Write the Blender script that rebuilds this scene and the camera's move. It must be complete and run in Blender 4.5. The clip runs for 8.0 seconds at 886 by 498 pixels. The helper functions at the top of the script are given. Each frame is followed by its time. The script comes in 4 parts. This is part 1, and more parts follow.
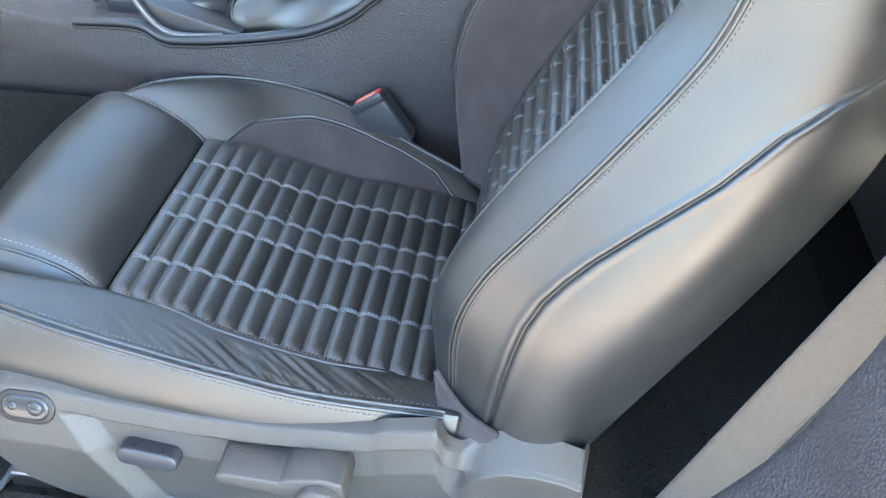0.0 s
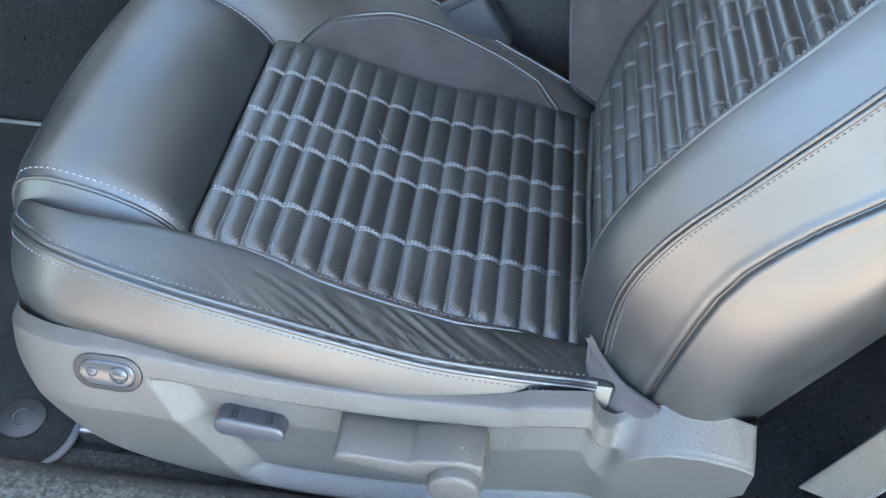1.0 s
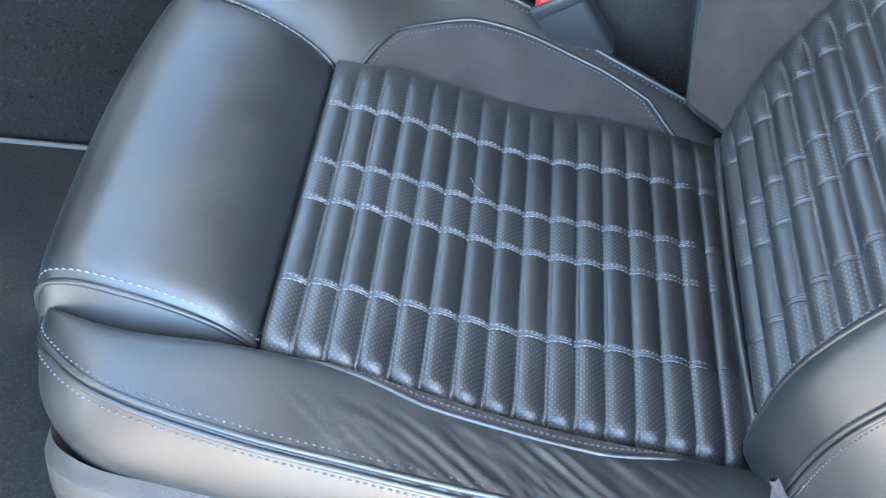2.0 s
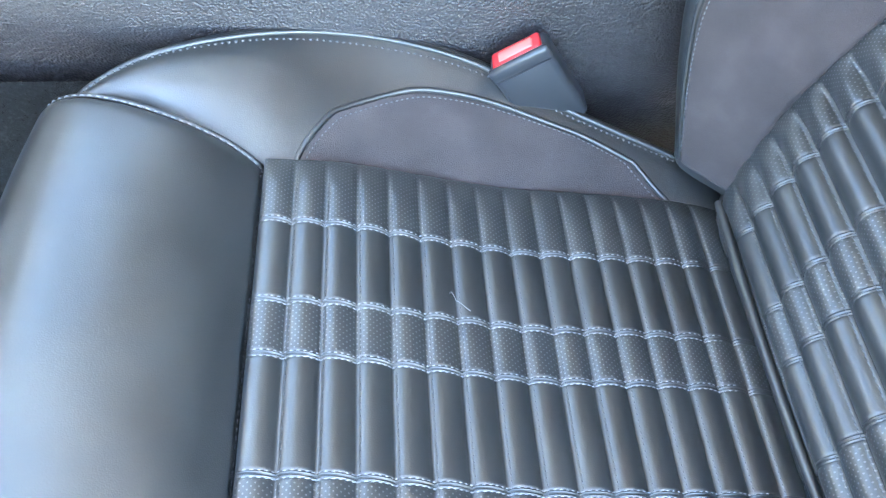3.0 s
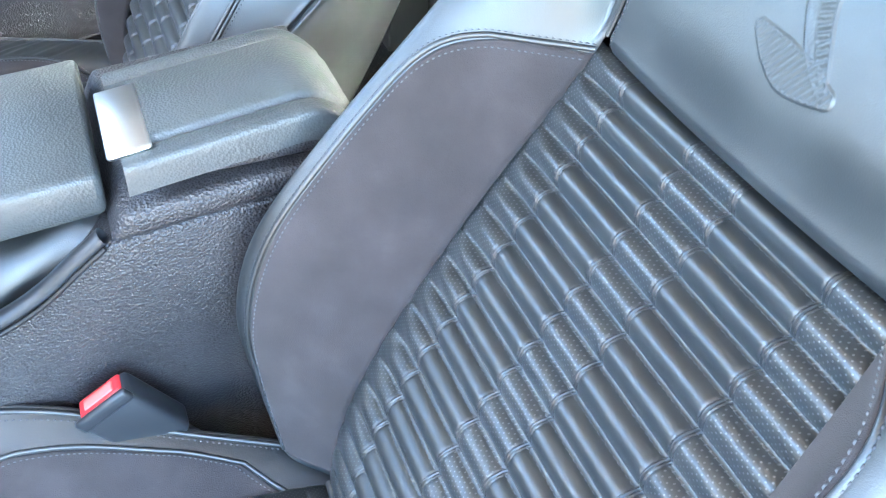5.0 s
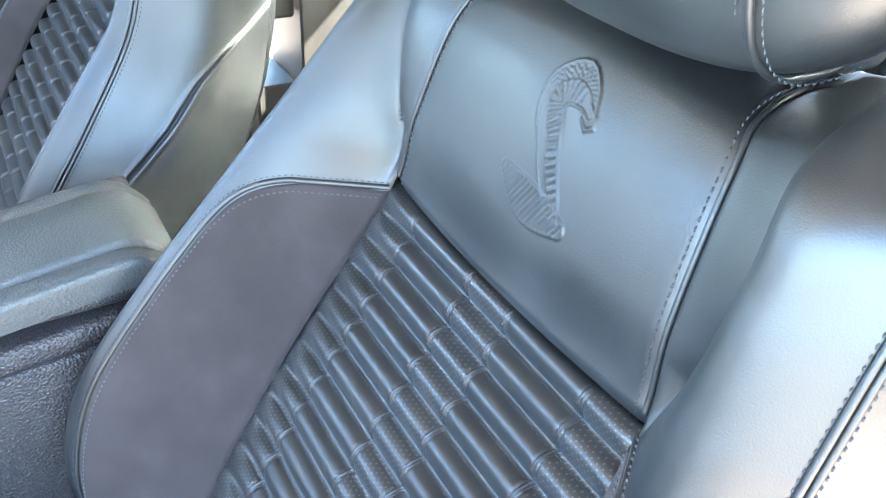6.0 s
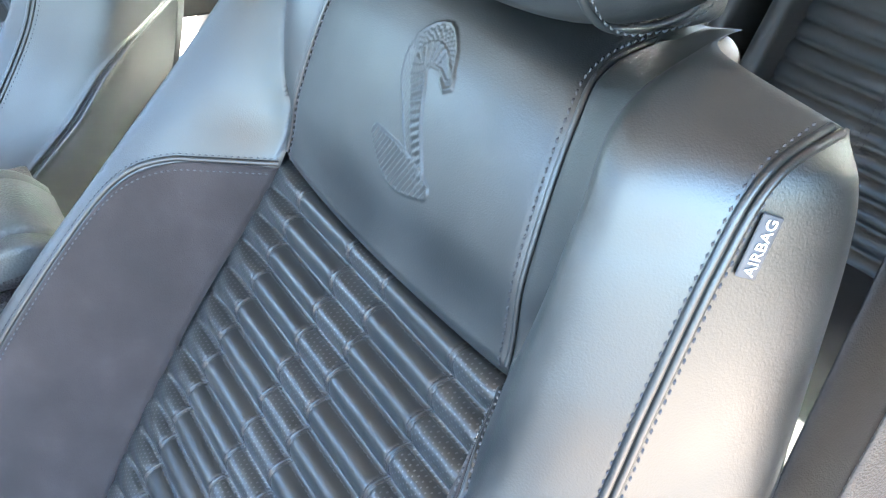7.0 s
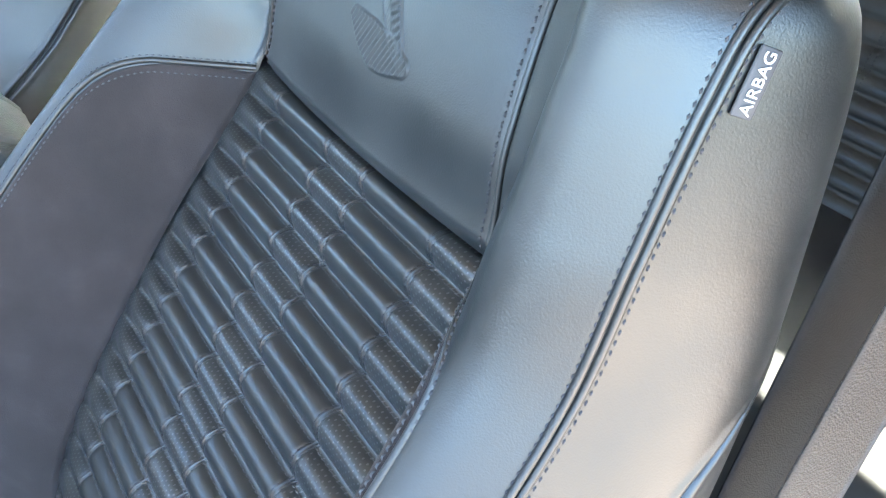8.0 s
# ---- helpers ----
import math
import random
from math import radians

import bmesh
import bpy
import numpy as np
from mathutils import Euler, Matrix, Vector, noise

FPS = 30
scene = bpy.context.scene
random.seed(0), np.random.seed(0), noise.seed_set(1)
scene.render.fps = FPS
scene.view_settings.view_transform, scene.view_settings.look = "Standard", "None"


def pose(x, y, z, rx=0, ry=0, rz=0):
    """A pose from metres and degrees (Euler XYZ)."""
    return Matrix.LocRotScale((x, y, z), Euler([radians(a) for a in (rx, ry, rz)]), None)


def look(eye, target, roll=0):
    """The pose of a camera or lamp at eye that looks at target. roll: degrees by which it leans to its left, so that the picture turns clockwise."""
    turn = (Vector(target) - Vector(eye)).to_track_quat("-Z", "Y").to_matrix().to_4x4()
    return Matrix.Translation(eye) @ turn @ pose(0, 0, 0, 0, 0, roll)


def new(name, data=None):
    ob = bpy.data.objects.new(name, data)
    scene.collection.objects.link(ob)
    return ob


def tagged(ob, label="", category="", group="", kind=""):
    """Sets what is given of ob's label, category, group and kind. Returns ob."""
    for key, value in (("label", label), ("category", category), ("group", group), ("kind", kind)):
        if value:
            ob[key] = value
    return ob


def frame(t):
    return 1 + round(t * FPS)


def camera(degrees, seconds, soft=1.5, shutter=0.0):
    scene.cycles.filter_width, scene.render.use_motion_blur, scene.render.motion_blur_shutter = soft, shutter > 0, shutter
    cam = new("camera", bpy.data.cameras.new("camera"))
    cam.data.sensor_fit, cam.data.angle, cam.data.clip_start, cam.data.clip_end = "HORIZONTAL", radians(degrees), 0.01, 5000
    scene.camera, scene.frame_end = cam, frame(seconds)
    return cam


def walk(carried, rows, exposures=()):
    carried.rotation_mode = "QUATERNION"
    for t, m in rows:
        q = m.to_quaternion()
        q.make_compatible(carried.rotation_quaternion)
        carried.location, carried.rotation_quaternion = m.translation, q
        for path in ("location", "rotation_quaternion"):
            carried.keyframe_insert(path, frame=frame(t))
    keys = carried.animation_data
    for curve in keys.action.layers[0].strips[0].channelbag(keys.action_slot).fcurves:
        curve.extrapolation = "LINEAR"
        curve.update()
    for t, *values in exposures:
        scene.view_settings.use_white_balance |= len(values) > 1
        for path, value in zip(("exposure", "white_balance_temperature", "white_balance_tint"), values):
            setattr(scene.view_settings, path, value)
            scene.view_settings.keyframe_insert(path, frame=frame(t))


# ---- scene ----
cam = camera(53.5, 8.0, soft=1.25)
PATH = [
    (0, (0.018, -0.78, 0.945), (-0.164, 0.787, -0.285), 1.1),
    (0.5, (-0.068, -0.717, 0.908), (-0.208, 0.756, -0.438), 2.2),
    (1, (-0.135, -0.657, 0.904), (-0.252, 0.721, -0.54), 2.8),
    (1.5, (-0.184, -0.581, 0.899), (-0.3, 0.72, -0.615), 2.4),
    (2, (-0.251, -0.465, 0.876), (-0.341, 0.78, -0.687), 2.2),
    (2.2, (-0.284, -0.422, 0.858), (-0.335, 0.808, -0.718), 2.5),
    (3.3, (-0.313, -0.294, 0.819), (-0.082, 0.96, -0.722), 3.6),
    (3.5, (-0.297, -0.29, 0.832), (0.007, 0.94, -0.714), 3.8),
    (4, (-0.249, -0.276, 0.892), (0.165, 0.874, -0.691), 4.1),
    (4.2, (-0.229, -0.269, 0.924), (0.229, 0.868, -0.656), 4.4),
    (5.3, (-0.12, -0.297, 0.967), (0.577, 1.148, -0.227), 2.8),
    (5.5, (-0.106, -0.306, 0.977), (0.641, 1.143, -0.182), 2.6),
    (6, (-0.085, -0.33, 0.987), (0.765, 1.115, -0.102), 2.8),
    (6.5, (-0.07, -0.351, 0.983), (0.832, 1.084, -0.08), 2.9),
    (7, (-0.052, -0.367, 0.973), (0.881, 1.036, -0.104), 2.9),
    (7.5, (-0.042, -0.375, 0.951), (0.909, 1.007, -0.139), 3.6),
    (8, (-0.052, -0.381, 0.918), (0.896, 0.998, -0.177), 4.2),
]
EXPO = ((0.0, 4.38, 6700), (1.4, 4.52, 6680), (2.2, 4.86, 6330), (3.4, 5.6, 6520), (4.2, 5.7, 6420), (5.4, 5.17, 6200), (7.0, 4.73, 6270), (8.0, 4.36, 6380))
walk(cam, [(t, look(e, a, r)) for t, e, a, r in PATH], exposures=[(t, e, k, 1) for t, e, k in EXPO])

# ---- daylight ----
SUN_ELEV, SUN_AZ = radians(42), radians(-15)   # sun behind the car, a little to the driver's side
to_sun = Vector((math.cos(SUN_ELEV) * math.cos(SUN_AZ), math.cos(SUN_ELEV) * math.sin(SUN_AZ), math.sin(SUN_ELEV)))
world = bpy.data.worlds.new("sky")
scene.world = world
world.use_nodes = True
wn = world.node_tree.nodes
sky = wn.new("ShaderNodeTexSky")
sky.sky_type, sky.sun_disc = "NISHITA", False
sky.ozone_density = 2.5
sky.sun_elevation, sky.sun_rotation = SUN_ELEV, math.pi / 2 - SUN_AZ
wn["Background"].inputs["Strength"].default_value = 0.15
world.node_tree.links.new(sky.outputs[0], wn["Background"].inputs["Color"])
sun = new("sun", bpy.data.lights.new("sun", "SUN"))
sun.data.energy, sun.data.angle, sun.data.color = 5.0, radians(0.5), (1.0, 0.92, 0.80)
sun.matrix_world = to_sun.to_track_quat("Z", "Y").to_matrix().to_4x4()

# ---- materials ----


def material(name, color, rough, metal=0.0, grain=0.0, grain_scale=900.0, vary=0.12, vary_scale=14.0, sheen=0.0, spec=0.5,
             bump_kind="voronoi", coat=0.0, coat_rough=0.03):
    """A surface with mottled colour and roughness and a fine relief, all at real size in object space."""
    m = bpy.data.materials.new(name)
    m.use_nodes = True
    n, l = m.node_tree.nodes, m.node_tree.links
    b = n["Principled BSDF"]
    co = n.new("ShaderNodeTexCoord")
    big = n.new("ShaderNodeTexNoise")
    big.inputs["Scale"].default_value, big.inputs["Detail"].default_value = vary_scale, 5
    l.new(co.outputs["Object"], big.inputs["Vector"])
    ramp = n.new("ShaderNodeMapRange")
    ramp.inputs["From Min"].default_value, ramp.inputs["From Max"].default_value = 0.3, 0.7
    ramp.inputs["To Min"].default_value, ramp.inputs["To Max"].default_value = 1 - vary, 1 + vary
    l.new(big.outputs[0], ramp.inputs[0])
    mix = n.new("ShaderNodeVectorMath")
    mix.operation = "SCALE"
    mix.inputs[0].default_value = color
    l.new(ramp.outputs[0], mix.inputs["Scale"])
    l.new(mix.outputs[0], b.inputs["Base Color"])
    rr = n.new("ShaderNodeMath")
    rr.operation = "MULTIPLY"
    rr.inputs[1].default_value = rough
    l.new(ramp.outputs[0], rr.inputs[0])
    l.new(rr.outputs[0], b.inputs["Roughness"])
    b.inputs["Metallic"].default_value = metal
    b.inputs["Specular IOR Level"].default_value = spec
    b.inputs["Sheen Weight"].default_value = sheen
    b.inputs["Coat Weight"].default_value, b.inputs["Coat Roughness"].default_value = coat, coat_rough
    if grain:
        fine = n.new("ShaderNodeTexVoronoi" if bump_kind == "voronoi" else "ShaderNodeTexNoise")
        fine.inputs["Scale"].default_value = grain_scale
        l.new(co.outputs["Object"], fine.inputs["Vector"])
        bump = n.new("ShaderNodeBump")
        bump.inputs["Strength"].default_value, bump.inputs["Distance"].default_value = grain, 0.001
        l.new(fine.outputs[0], bump.inputs["Height"])
        l.new(bump.outputs[0], b.inputs["Normal"])
    return m


leather = material("black leather", (0.0105, 0.0122, 0.0135), 0.43, coat=0.25, coat_rough=0.36, grain=0.15, grain_scale=1050, vary=0.20, spec=1.0, bump_kind="noise")
# Same black leather, its colour raised so the sunlit rear seat reads bright.
rear_leather = material("black leather lightened for the sun patch", (0.034, 0.035, 0.036), 0.45, grain=0.09, grain_scale=1500, vary=0.20, spec=0.6, bump_kind="noise")
insert_leather = material("perforated leather", (0.0100, 0.0117, 0.0128), 0.41, coat=0.35, coat_rough=0.34, grain=0.08, grain_scale=1000, vary=0.10, spec=1.0, bump_kind="noise")
suede = material("charcoal suede", (0.046, 0.040, 0.042), 0.92, grain=0.45, grain_scale=1300, vary=0.26, vary_scale=26,
                 sheen=0.08, spec=0.15, bump_kind="noise")
thread = material("grey thread", (0.20, 0.205, 0.22), 0.7, vary=0.1, vary_scale=300)
back_thread = material("mid grey thread", (0.085, 0.09, 0.10), 0.7, vary=0.1, vary_scale=300)
dark_thread = material("charcoal thread", (0.055, 0.055, 0.065), 0.7, vary=0.1, vary_scale=300)
trim_plastic = material("grained grey plastic", (0.050, 0.046, 0.043), 0.50, grain=0.30, grain_scale=800, vary=0.08)
switch_plastic = material("satin dark plastic", (0.030, 0.032, 0.037), 0.30, vary=0.05)
console_plastic = material("grained black console plastic", (0.036, 0.033, 0.036), 0.40, grain=1.0, grain_scale=430, vary=0.08)
lid_vinyl = material("grained black vinyl", (0.052, 0.058, 0.062), 0.38, grain=0.35, grain_scale=480, vary=0.08)
carpet = material("charcoal carpet", (0.015, 0.0155, 0.016), 0.95, grain=1.0, grain_scale=700, vary=0.8, vary_scale=300, sheen=0.0,
                  spec=0.1, bump_kind="noise")
# The floor's carpet in a paler tone, standing in for daylight on the sill.
lit_carpet = material("charcoal carpet with daylight in its colour", (0.042, 0.043, 0.043), 0.95, grain=1.0, grain_scale=600, vary=0.7, vary_scale=240, spec=0.1, bump_kind="noise")
mat_carpet = material("black mat carpet", (0.017, 0.0175, 0.019), 0.95, grain=1.0, grain_scale=900, vary=0.7, vary_scale=350, sheen=0.0,
                      spec=0.1, bump_kind="noise")
edging = material("grey mat edging", (0.075, 0.08, 0.085), 0.6, vary=0.1, vary_scale=200)
red_plastic = material("red plastic", (0.62, 0.035, 0.045), 0.28, vary=0.05)
gloss_plastic = material("glossy dark plastic", (0.025, 0.027, 0.031), 0.16, vary=0.05)
# Pale tone stands in for the reflection on the buckle button.
pale_red = material("red plastic with its sheen painted pale", (0.62, 0.20, 0.18), 0.35, vary=0.05)
chrome = material("satin chrome", (0.78, 0.78, 0.78), 0.30, metal=1.0, vary=0.03)
webbing = material("beige-grey belt webbing", (0.082, 0.065, 0.051), 0.55, grain=0.5, grain_scale=700, vary=0.12, vary_scale=120, sheen=0.3)
black_plastic = material("smooth black plastic", (0.012, 0.012, 0.014), 0.35, vary=0.05)
mat_plastic = material("dull black plastic", (0.020, 0.020, 0.022), 0.65, grain=0.3, grain_scale=800, vary=0.15)
headliner = material("light grey headliner cloth", (0.56, 0.54, 0.53), 0.9, grain=0.4, grain_scale=900, spec=0.1)
paint = material("dark blue car paint", (0.02, 0.03, 0.06), 0.22, coat=0.6, vary=0.03)
soil = material("dry grass and asphalt", (0.085, 0.080, 0.062), 0.95, grain=0.5, grain_scale=30, vary=0.3, vary_scale=0.6, spec=0.1)
concrete = material("pale concrete", (0.40, 0.32, 0.27), 0.85, grain=0.5, grain_scale=60, vary=0.14, vary_scale=2.0, spec=0.2)
label_cloth = material("grey label cloth", (0.085, 0.085, 0.095), 0.7, vary=0.05)
label_white = material("white print", (0.80, 0.80, 0.80), 0.6, vary=0.03)
grey_metal = material("bare seat metal", (0.35, 0.35, 0.36), 0.4, metal=1.0, vary=0.1)
silver = material("satin silver trim", (0.13, 0.13, 0.135), 0.42, metal=0.6, vary=0.06)
glass = bpy.data.materials.new("window glass")
glass.use_nodes = True
gb = glass.node_tree.nodes["Principled BSDF"]
gb.inputs["Transmission Weight"].default_value, gb.inputs["Roughness"].default_value = 1.0, 0.0
gb.inputs["Base Color"].default_value = (0.93, 0.96, 0.95, 1)


def perforate(m, cell=0.0030, size=0.175):
    """Rows of small punched holes where the mesh's perf attribute is 1, over the mesh's own metre-scaled map."""
    n, l = m.node_tree.nodes, m.node_tree.links
    b = n["Principled BSDF"]
    uv = n.new("ShaderNodeUVMap")
    rot = n.new("ShaderNodeVectorRotate")
    rot.rotation_type = "Z_AXIS"
    rot.inputs["Angle"].default_value = radians(45)
    l.new(uv.outputs[0], rot.inputs["Vector"])
    sc = n.new("ShaderNodeVectorMath")
    sc.operation = "SCALE"
    sc.inputs["Scale"].default_value = 1 / cell
    l.new(rot.outputs[0], sc.inputs[0])
    fr = n.new("ShaderNodeVectorMath")
    fr.operation = "FRACTION"
    l.new(sc.outputs[0], fr.inputs[0])
    di = n.new("ShaderNodeVectorMath")
    di.operation = "DISTANCE"
    di.inputs[1].default_value = (0.5, 0.5, 0)
    l.new(fr.outputs[0], di.inputs[0])
    le = n.new("ShaderNodeMath")
    le.operation = "LESS_THAN"
    le.inputs[1].default_value = size
    l.new(di.outputs["Value"], le.inputs[0])
    at = n.new("ShaderNodeAttribute")
    at.attribute_name = "perf"
    mu = n.new("ShaderNodeMath")
    mu.operation = "MULTIPLY"
    l.new(le.outputs[0], mu.inputs[0])
    l.new(at.outputs["Fac"], mu.inputs[1])
    hole = n.new("ShaderNodeMix")
    hole.data_type = "RGBA"
    l.new(mu.outputs[0], hole.inputs[0])
    l.new(b.inputs["Base Color"].links[0].from_socket, hole.inputs[6])
    hole.inputs[7].default_value = (0.095, 0.098, 0.105, 1)
    l.new(hole.outputs[2], b.inputs["Base Color"])
    old = b.inputs["Normal"].links[0].from_socket
    bump = n.new("ShaderNodeBump")
    bump.invert = True
    bump.inputs["Strength"].default_value, bump.inputs["Distance"].default_value = 0.6, 0.0008
    l.new(mu.outputs[0], bump.inputs["Height"])
    l.new(old, bump.inputs["Normal"])
    l.new(bump.outputs[0], b.inputs["Normal"])


perforate(insert_leather)

# ---- building blocks ----


def thing(name, at, label, category, group=""):
    ob = new(name)
    ob.location = at
    return tagged(ob, label, category, group)


def hang(ob, parent, label=""):
    """Makes ob a part of parent, keeping its world place."""
    if parent is not None:
        bpy.context.view_layer.update()
        ob.parent = parent
        ob.matrix_parent_inverse = parent.matrix_world.inverted()
    if label:
        ob["label"] = label
    return ob


def part(name, bm, mat, parent, label="", smooth=True):
    """Links a bmesh as one mesh object under a thing or a part (or top-level, with parent None)."""
    me = bpy.data.meshes.new(name)
    bmesh.ops.recalc_face_normals(bm, faces=bm.faces[:])
    bm.to_mesh(me)
    bm.free()
    me.materials.append(mat)
    for p in me.polygons:
        p.use_smooth = smooth
    return hang(new(name, me), parent, label)


def raw(name, verts, faces, mat, parent, label="", smooth=True):
    me = bpy.data.meshes.new(name)
    me.from_pydata([tuple(v) for v in verts], [], faces)
    me.materials.append(mat)
    for p in me.polygons:
        p.use_smooth = smooth
    return hang(new(name, me), parent, label)


def sheet(name, P, mat, parent, label="", uv=None, perf=None, wrap=False):
    """A smooth grid mesh from an array of points (rows, columns, 3)."""
    a, b = P.shape[:2]
    idx = np.arange(a * b).reshape(a, b)
    if wrap:
        idx = np.concatenate([idx, idx[:, :1]], 1)
    f = np.stack([idx[:-1, :-1], idx[1:, :-1], idx[1:, 1:], idx[:-1, 1:]], -1).reshape(-1, 4).tolist()
    ob = raw(name, P.reshape(-1, 3).tolist(), f, mat, parent, label)
    me = ob.data
    if uv is not None:
        flat = uv.reshape(-1, 2)
        layer = me.uv_layers.new(name="UVMap")
        loops = np.empty(len(me.loops), np.int32)
        me.loops.foreach_get("vertex_index", loops)
        layer.data.foreach_set("uv", flat[loops].ravel())
    if perf is not None:
        at = me.attributes.new("perf", "FLOAT", "POINT")
        at.data.foreach_set("value", perf.ravel().astype(np.float32))
    return ob


def glide(keys, values, x):
    """A smooth curve through (key, value) pairs."""
    k, v = np.asarray(keys, float), np.asarray(values, float)
    x = np.clip(np.asarray(x, float), k[0], k[-1])
    d = np.gradient(v, k)
    i = np.clip(np.searchsorted(k, x, side="right") - 1, 0, len(k) - 2)
    h = k[i + 1] - k[i]
    s = (x - k[i]) / h
    return ((2 * s**3 - 3 * s**2 + 1) * v[i] + (s**3 - 2 * s**2 + s) * h * d[i]
            + (-2 * s**3 + 3 * s**2) * v[i + 1] + (s**3 - s**2) * h * d[i + 1])


def step(q):
    q = np.clip(q, 0, 1)
    return q * q * (3 - 2 * q)


def normals(P):
    du, dv = np.gradient(P, axis=0), np.gradient(P, axis=1)
    n = np.cross(du, dv)
    return n / np.maximum(np.linalg.norm(n, axis=-1, keepdims=True), 1e-9)


def stitches(name, lines, mat, parent, step=0.0044, length=0.0038, thick=0.00060, lift=0.0004):
    """Threads, one mesh a line: short dashes along each line, given as (points, normals)."""
    for pts, nor in lines:
        verts, faces = [], []
        pts, nor = np.asarray(pts), np.asarray(nor)
        seg = np.linalg.norm(np.diff(pts, axis=0), axis=1)
        run = np.concatenate([[0], np.cumsum(seg)])
        for d in np.arange(step / 2, run[-1] - step / 2, step):
            ends = []
            for e in (d - length / 2, d + length / 2):
                ends.append(np.array([np.interp(e, run, pts[:, k]) for k in range(3)]))
            n = np.array([np.interp(d, run, nor[:, k]) for k in range(3)])
            n /= max(np.linalg.norm(n), 1e-9)
            a, b = ends
            t = b - a
            ln = np.linalg.norm(t)
            if ln < 1e-6:
                continue
            t /= ln
            w = np.cross(n, t) * thick
            up = n * (lift + thick)
            mid = (a + b) / 2
            o = len(verts)
            verts += [a - n * thick, b - n * thick, mid + w + n * lift * 0.3, mid - w + n * lift * 0.3, a * 0.75 + b * 0.25 + up, a * 0.25 + b * 0.75 + up]
            faces += [(o, o + 2, o + 4), (o, o + 4, o + 3), (o + 4, o + 2, o + 5), (o + 4, o + 5, o + 3), (o + 1, o + 5, o + 2), (o + 1, o + 3, o + 5)]
        raw(name, verts, faces, mat, parent, smooth=True)


def tube(name, pts, radius, mat, parent, label="", sides=8, flat=1.0):
    """A rounded strip or welt along a line of points."""
    pts = np.asarray(pts, float)
    t = np.gradient(pts, axis=0)
    t /= np.maximum(np.linalg.norm(t, axis=1, keepdims=True), 1e-9)
    up = np.array([0.0, 0.0, 1.0])
    side = np.cross(t, up)
    side /= np.maximum(np.linalg.norm(side, axis=1, keepdims=True), 1e-9)
    top = np.cross(side, t)
    ang = np.linspace(0, 2 * np.pi, sides, endpoint=False)
    P = pts[:, None] + radius * (np.cos(ang)[None, :, None] * side[:, None] * flat + np.sin(ang)[None, :, None] * top[:, None])
    return sheet(name, P, mat, parent, label, wrap=True)


def rounded_box(size, bevel, segments=3):
    bm = bmesh.new()
    bmesh.ops.create_cube(bm, size=1, matrix=Matrix.Diagonal((*size, 1)))
    bmesh.ops.bevel(bm, geom=bm.edges[:], offset=bevel, segments=segments, profile=0.5, affect="EDGES")
    return bm


def placed(bm, m):
    bmesh.ops.transform(bm, matrix=m, verts=bm.verts[:])
    return bm


def prism(outline, y0, y1, bevel=0.0, segments=2):
    """A slab with an (x, z) outline, from y0 to y1."""
    bm = bmesh.new()
    f = bm.faces.new([bm.verts.new((x, y0, z)) for x, z in outline])
    ext = bmesh.ops.extrude_face_region(bm, geom=[f])
    bmesh.ops.translate(bm, vec=(0, y1 - y0, 0), verts=[v for v in ext["geom"] if isinstance(v, bmesh.types.BMVert)])
    if bevel:
        sharp = [e for e in bm.edges if len(e.link_faces) == 2 and e.calc_face_angle(0) > 0.6]
        bmesh.ops.bevel(bm, geom=sharp, offset=bevel, segments=segments, profile=0.5, affect="EDGES")
    return bm


def slab(name, lo, hi, mat, label, kind="structure", bevel=0.004):
    """An upright box from corner to corner, as a piece of the setting."""
    size = [h - l for l, h in zip(lo, hi)]
    mid = [(h + l) / 2 for l, h in zip(lo, hi)]
    bm = placed(rounded_box(size, bevel, 1), Matrix.Translation(mid))
    return tagged(part(name, bm, mat, None, smooth=False), label, name.split("_")[0], kind=kind)


def ends(n):
    """Sample places on 0..1, crowded towards both ends so that rolled edges stay crisp."""
    u = np.linspace(0, 1, n)
    return 0.5 * u + 0.5 * (1 - np.cos(np.pi * u)) / 2


# ---- driver's seat ----
KNOTS = (0.0, 0.28, 0.5, 0.74, 1.0)


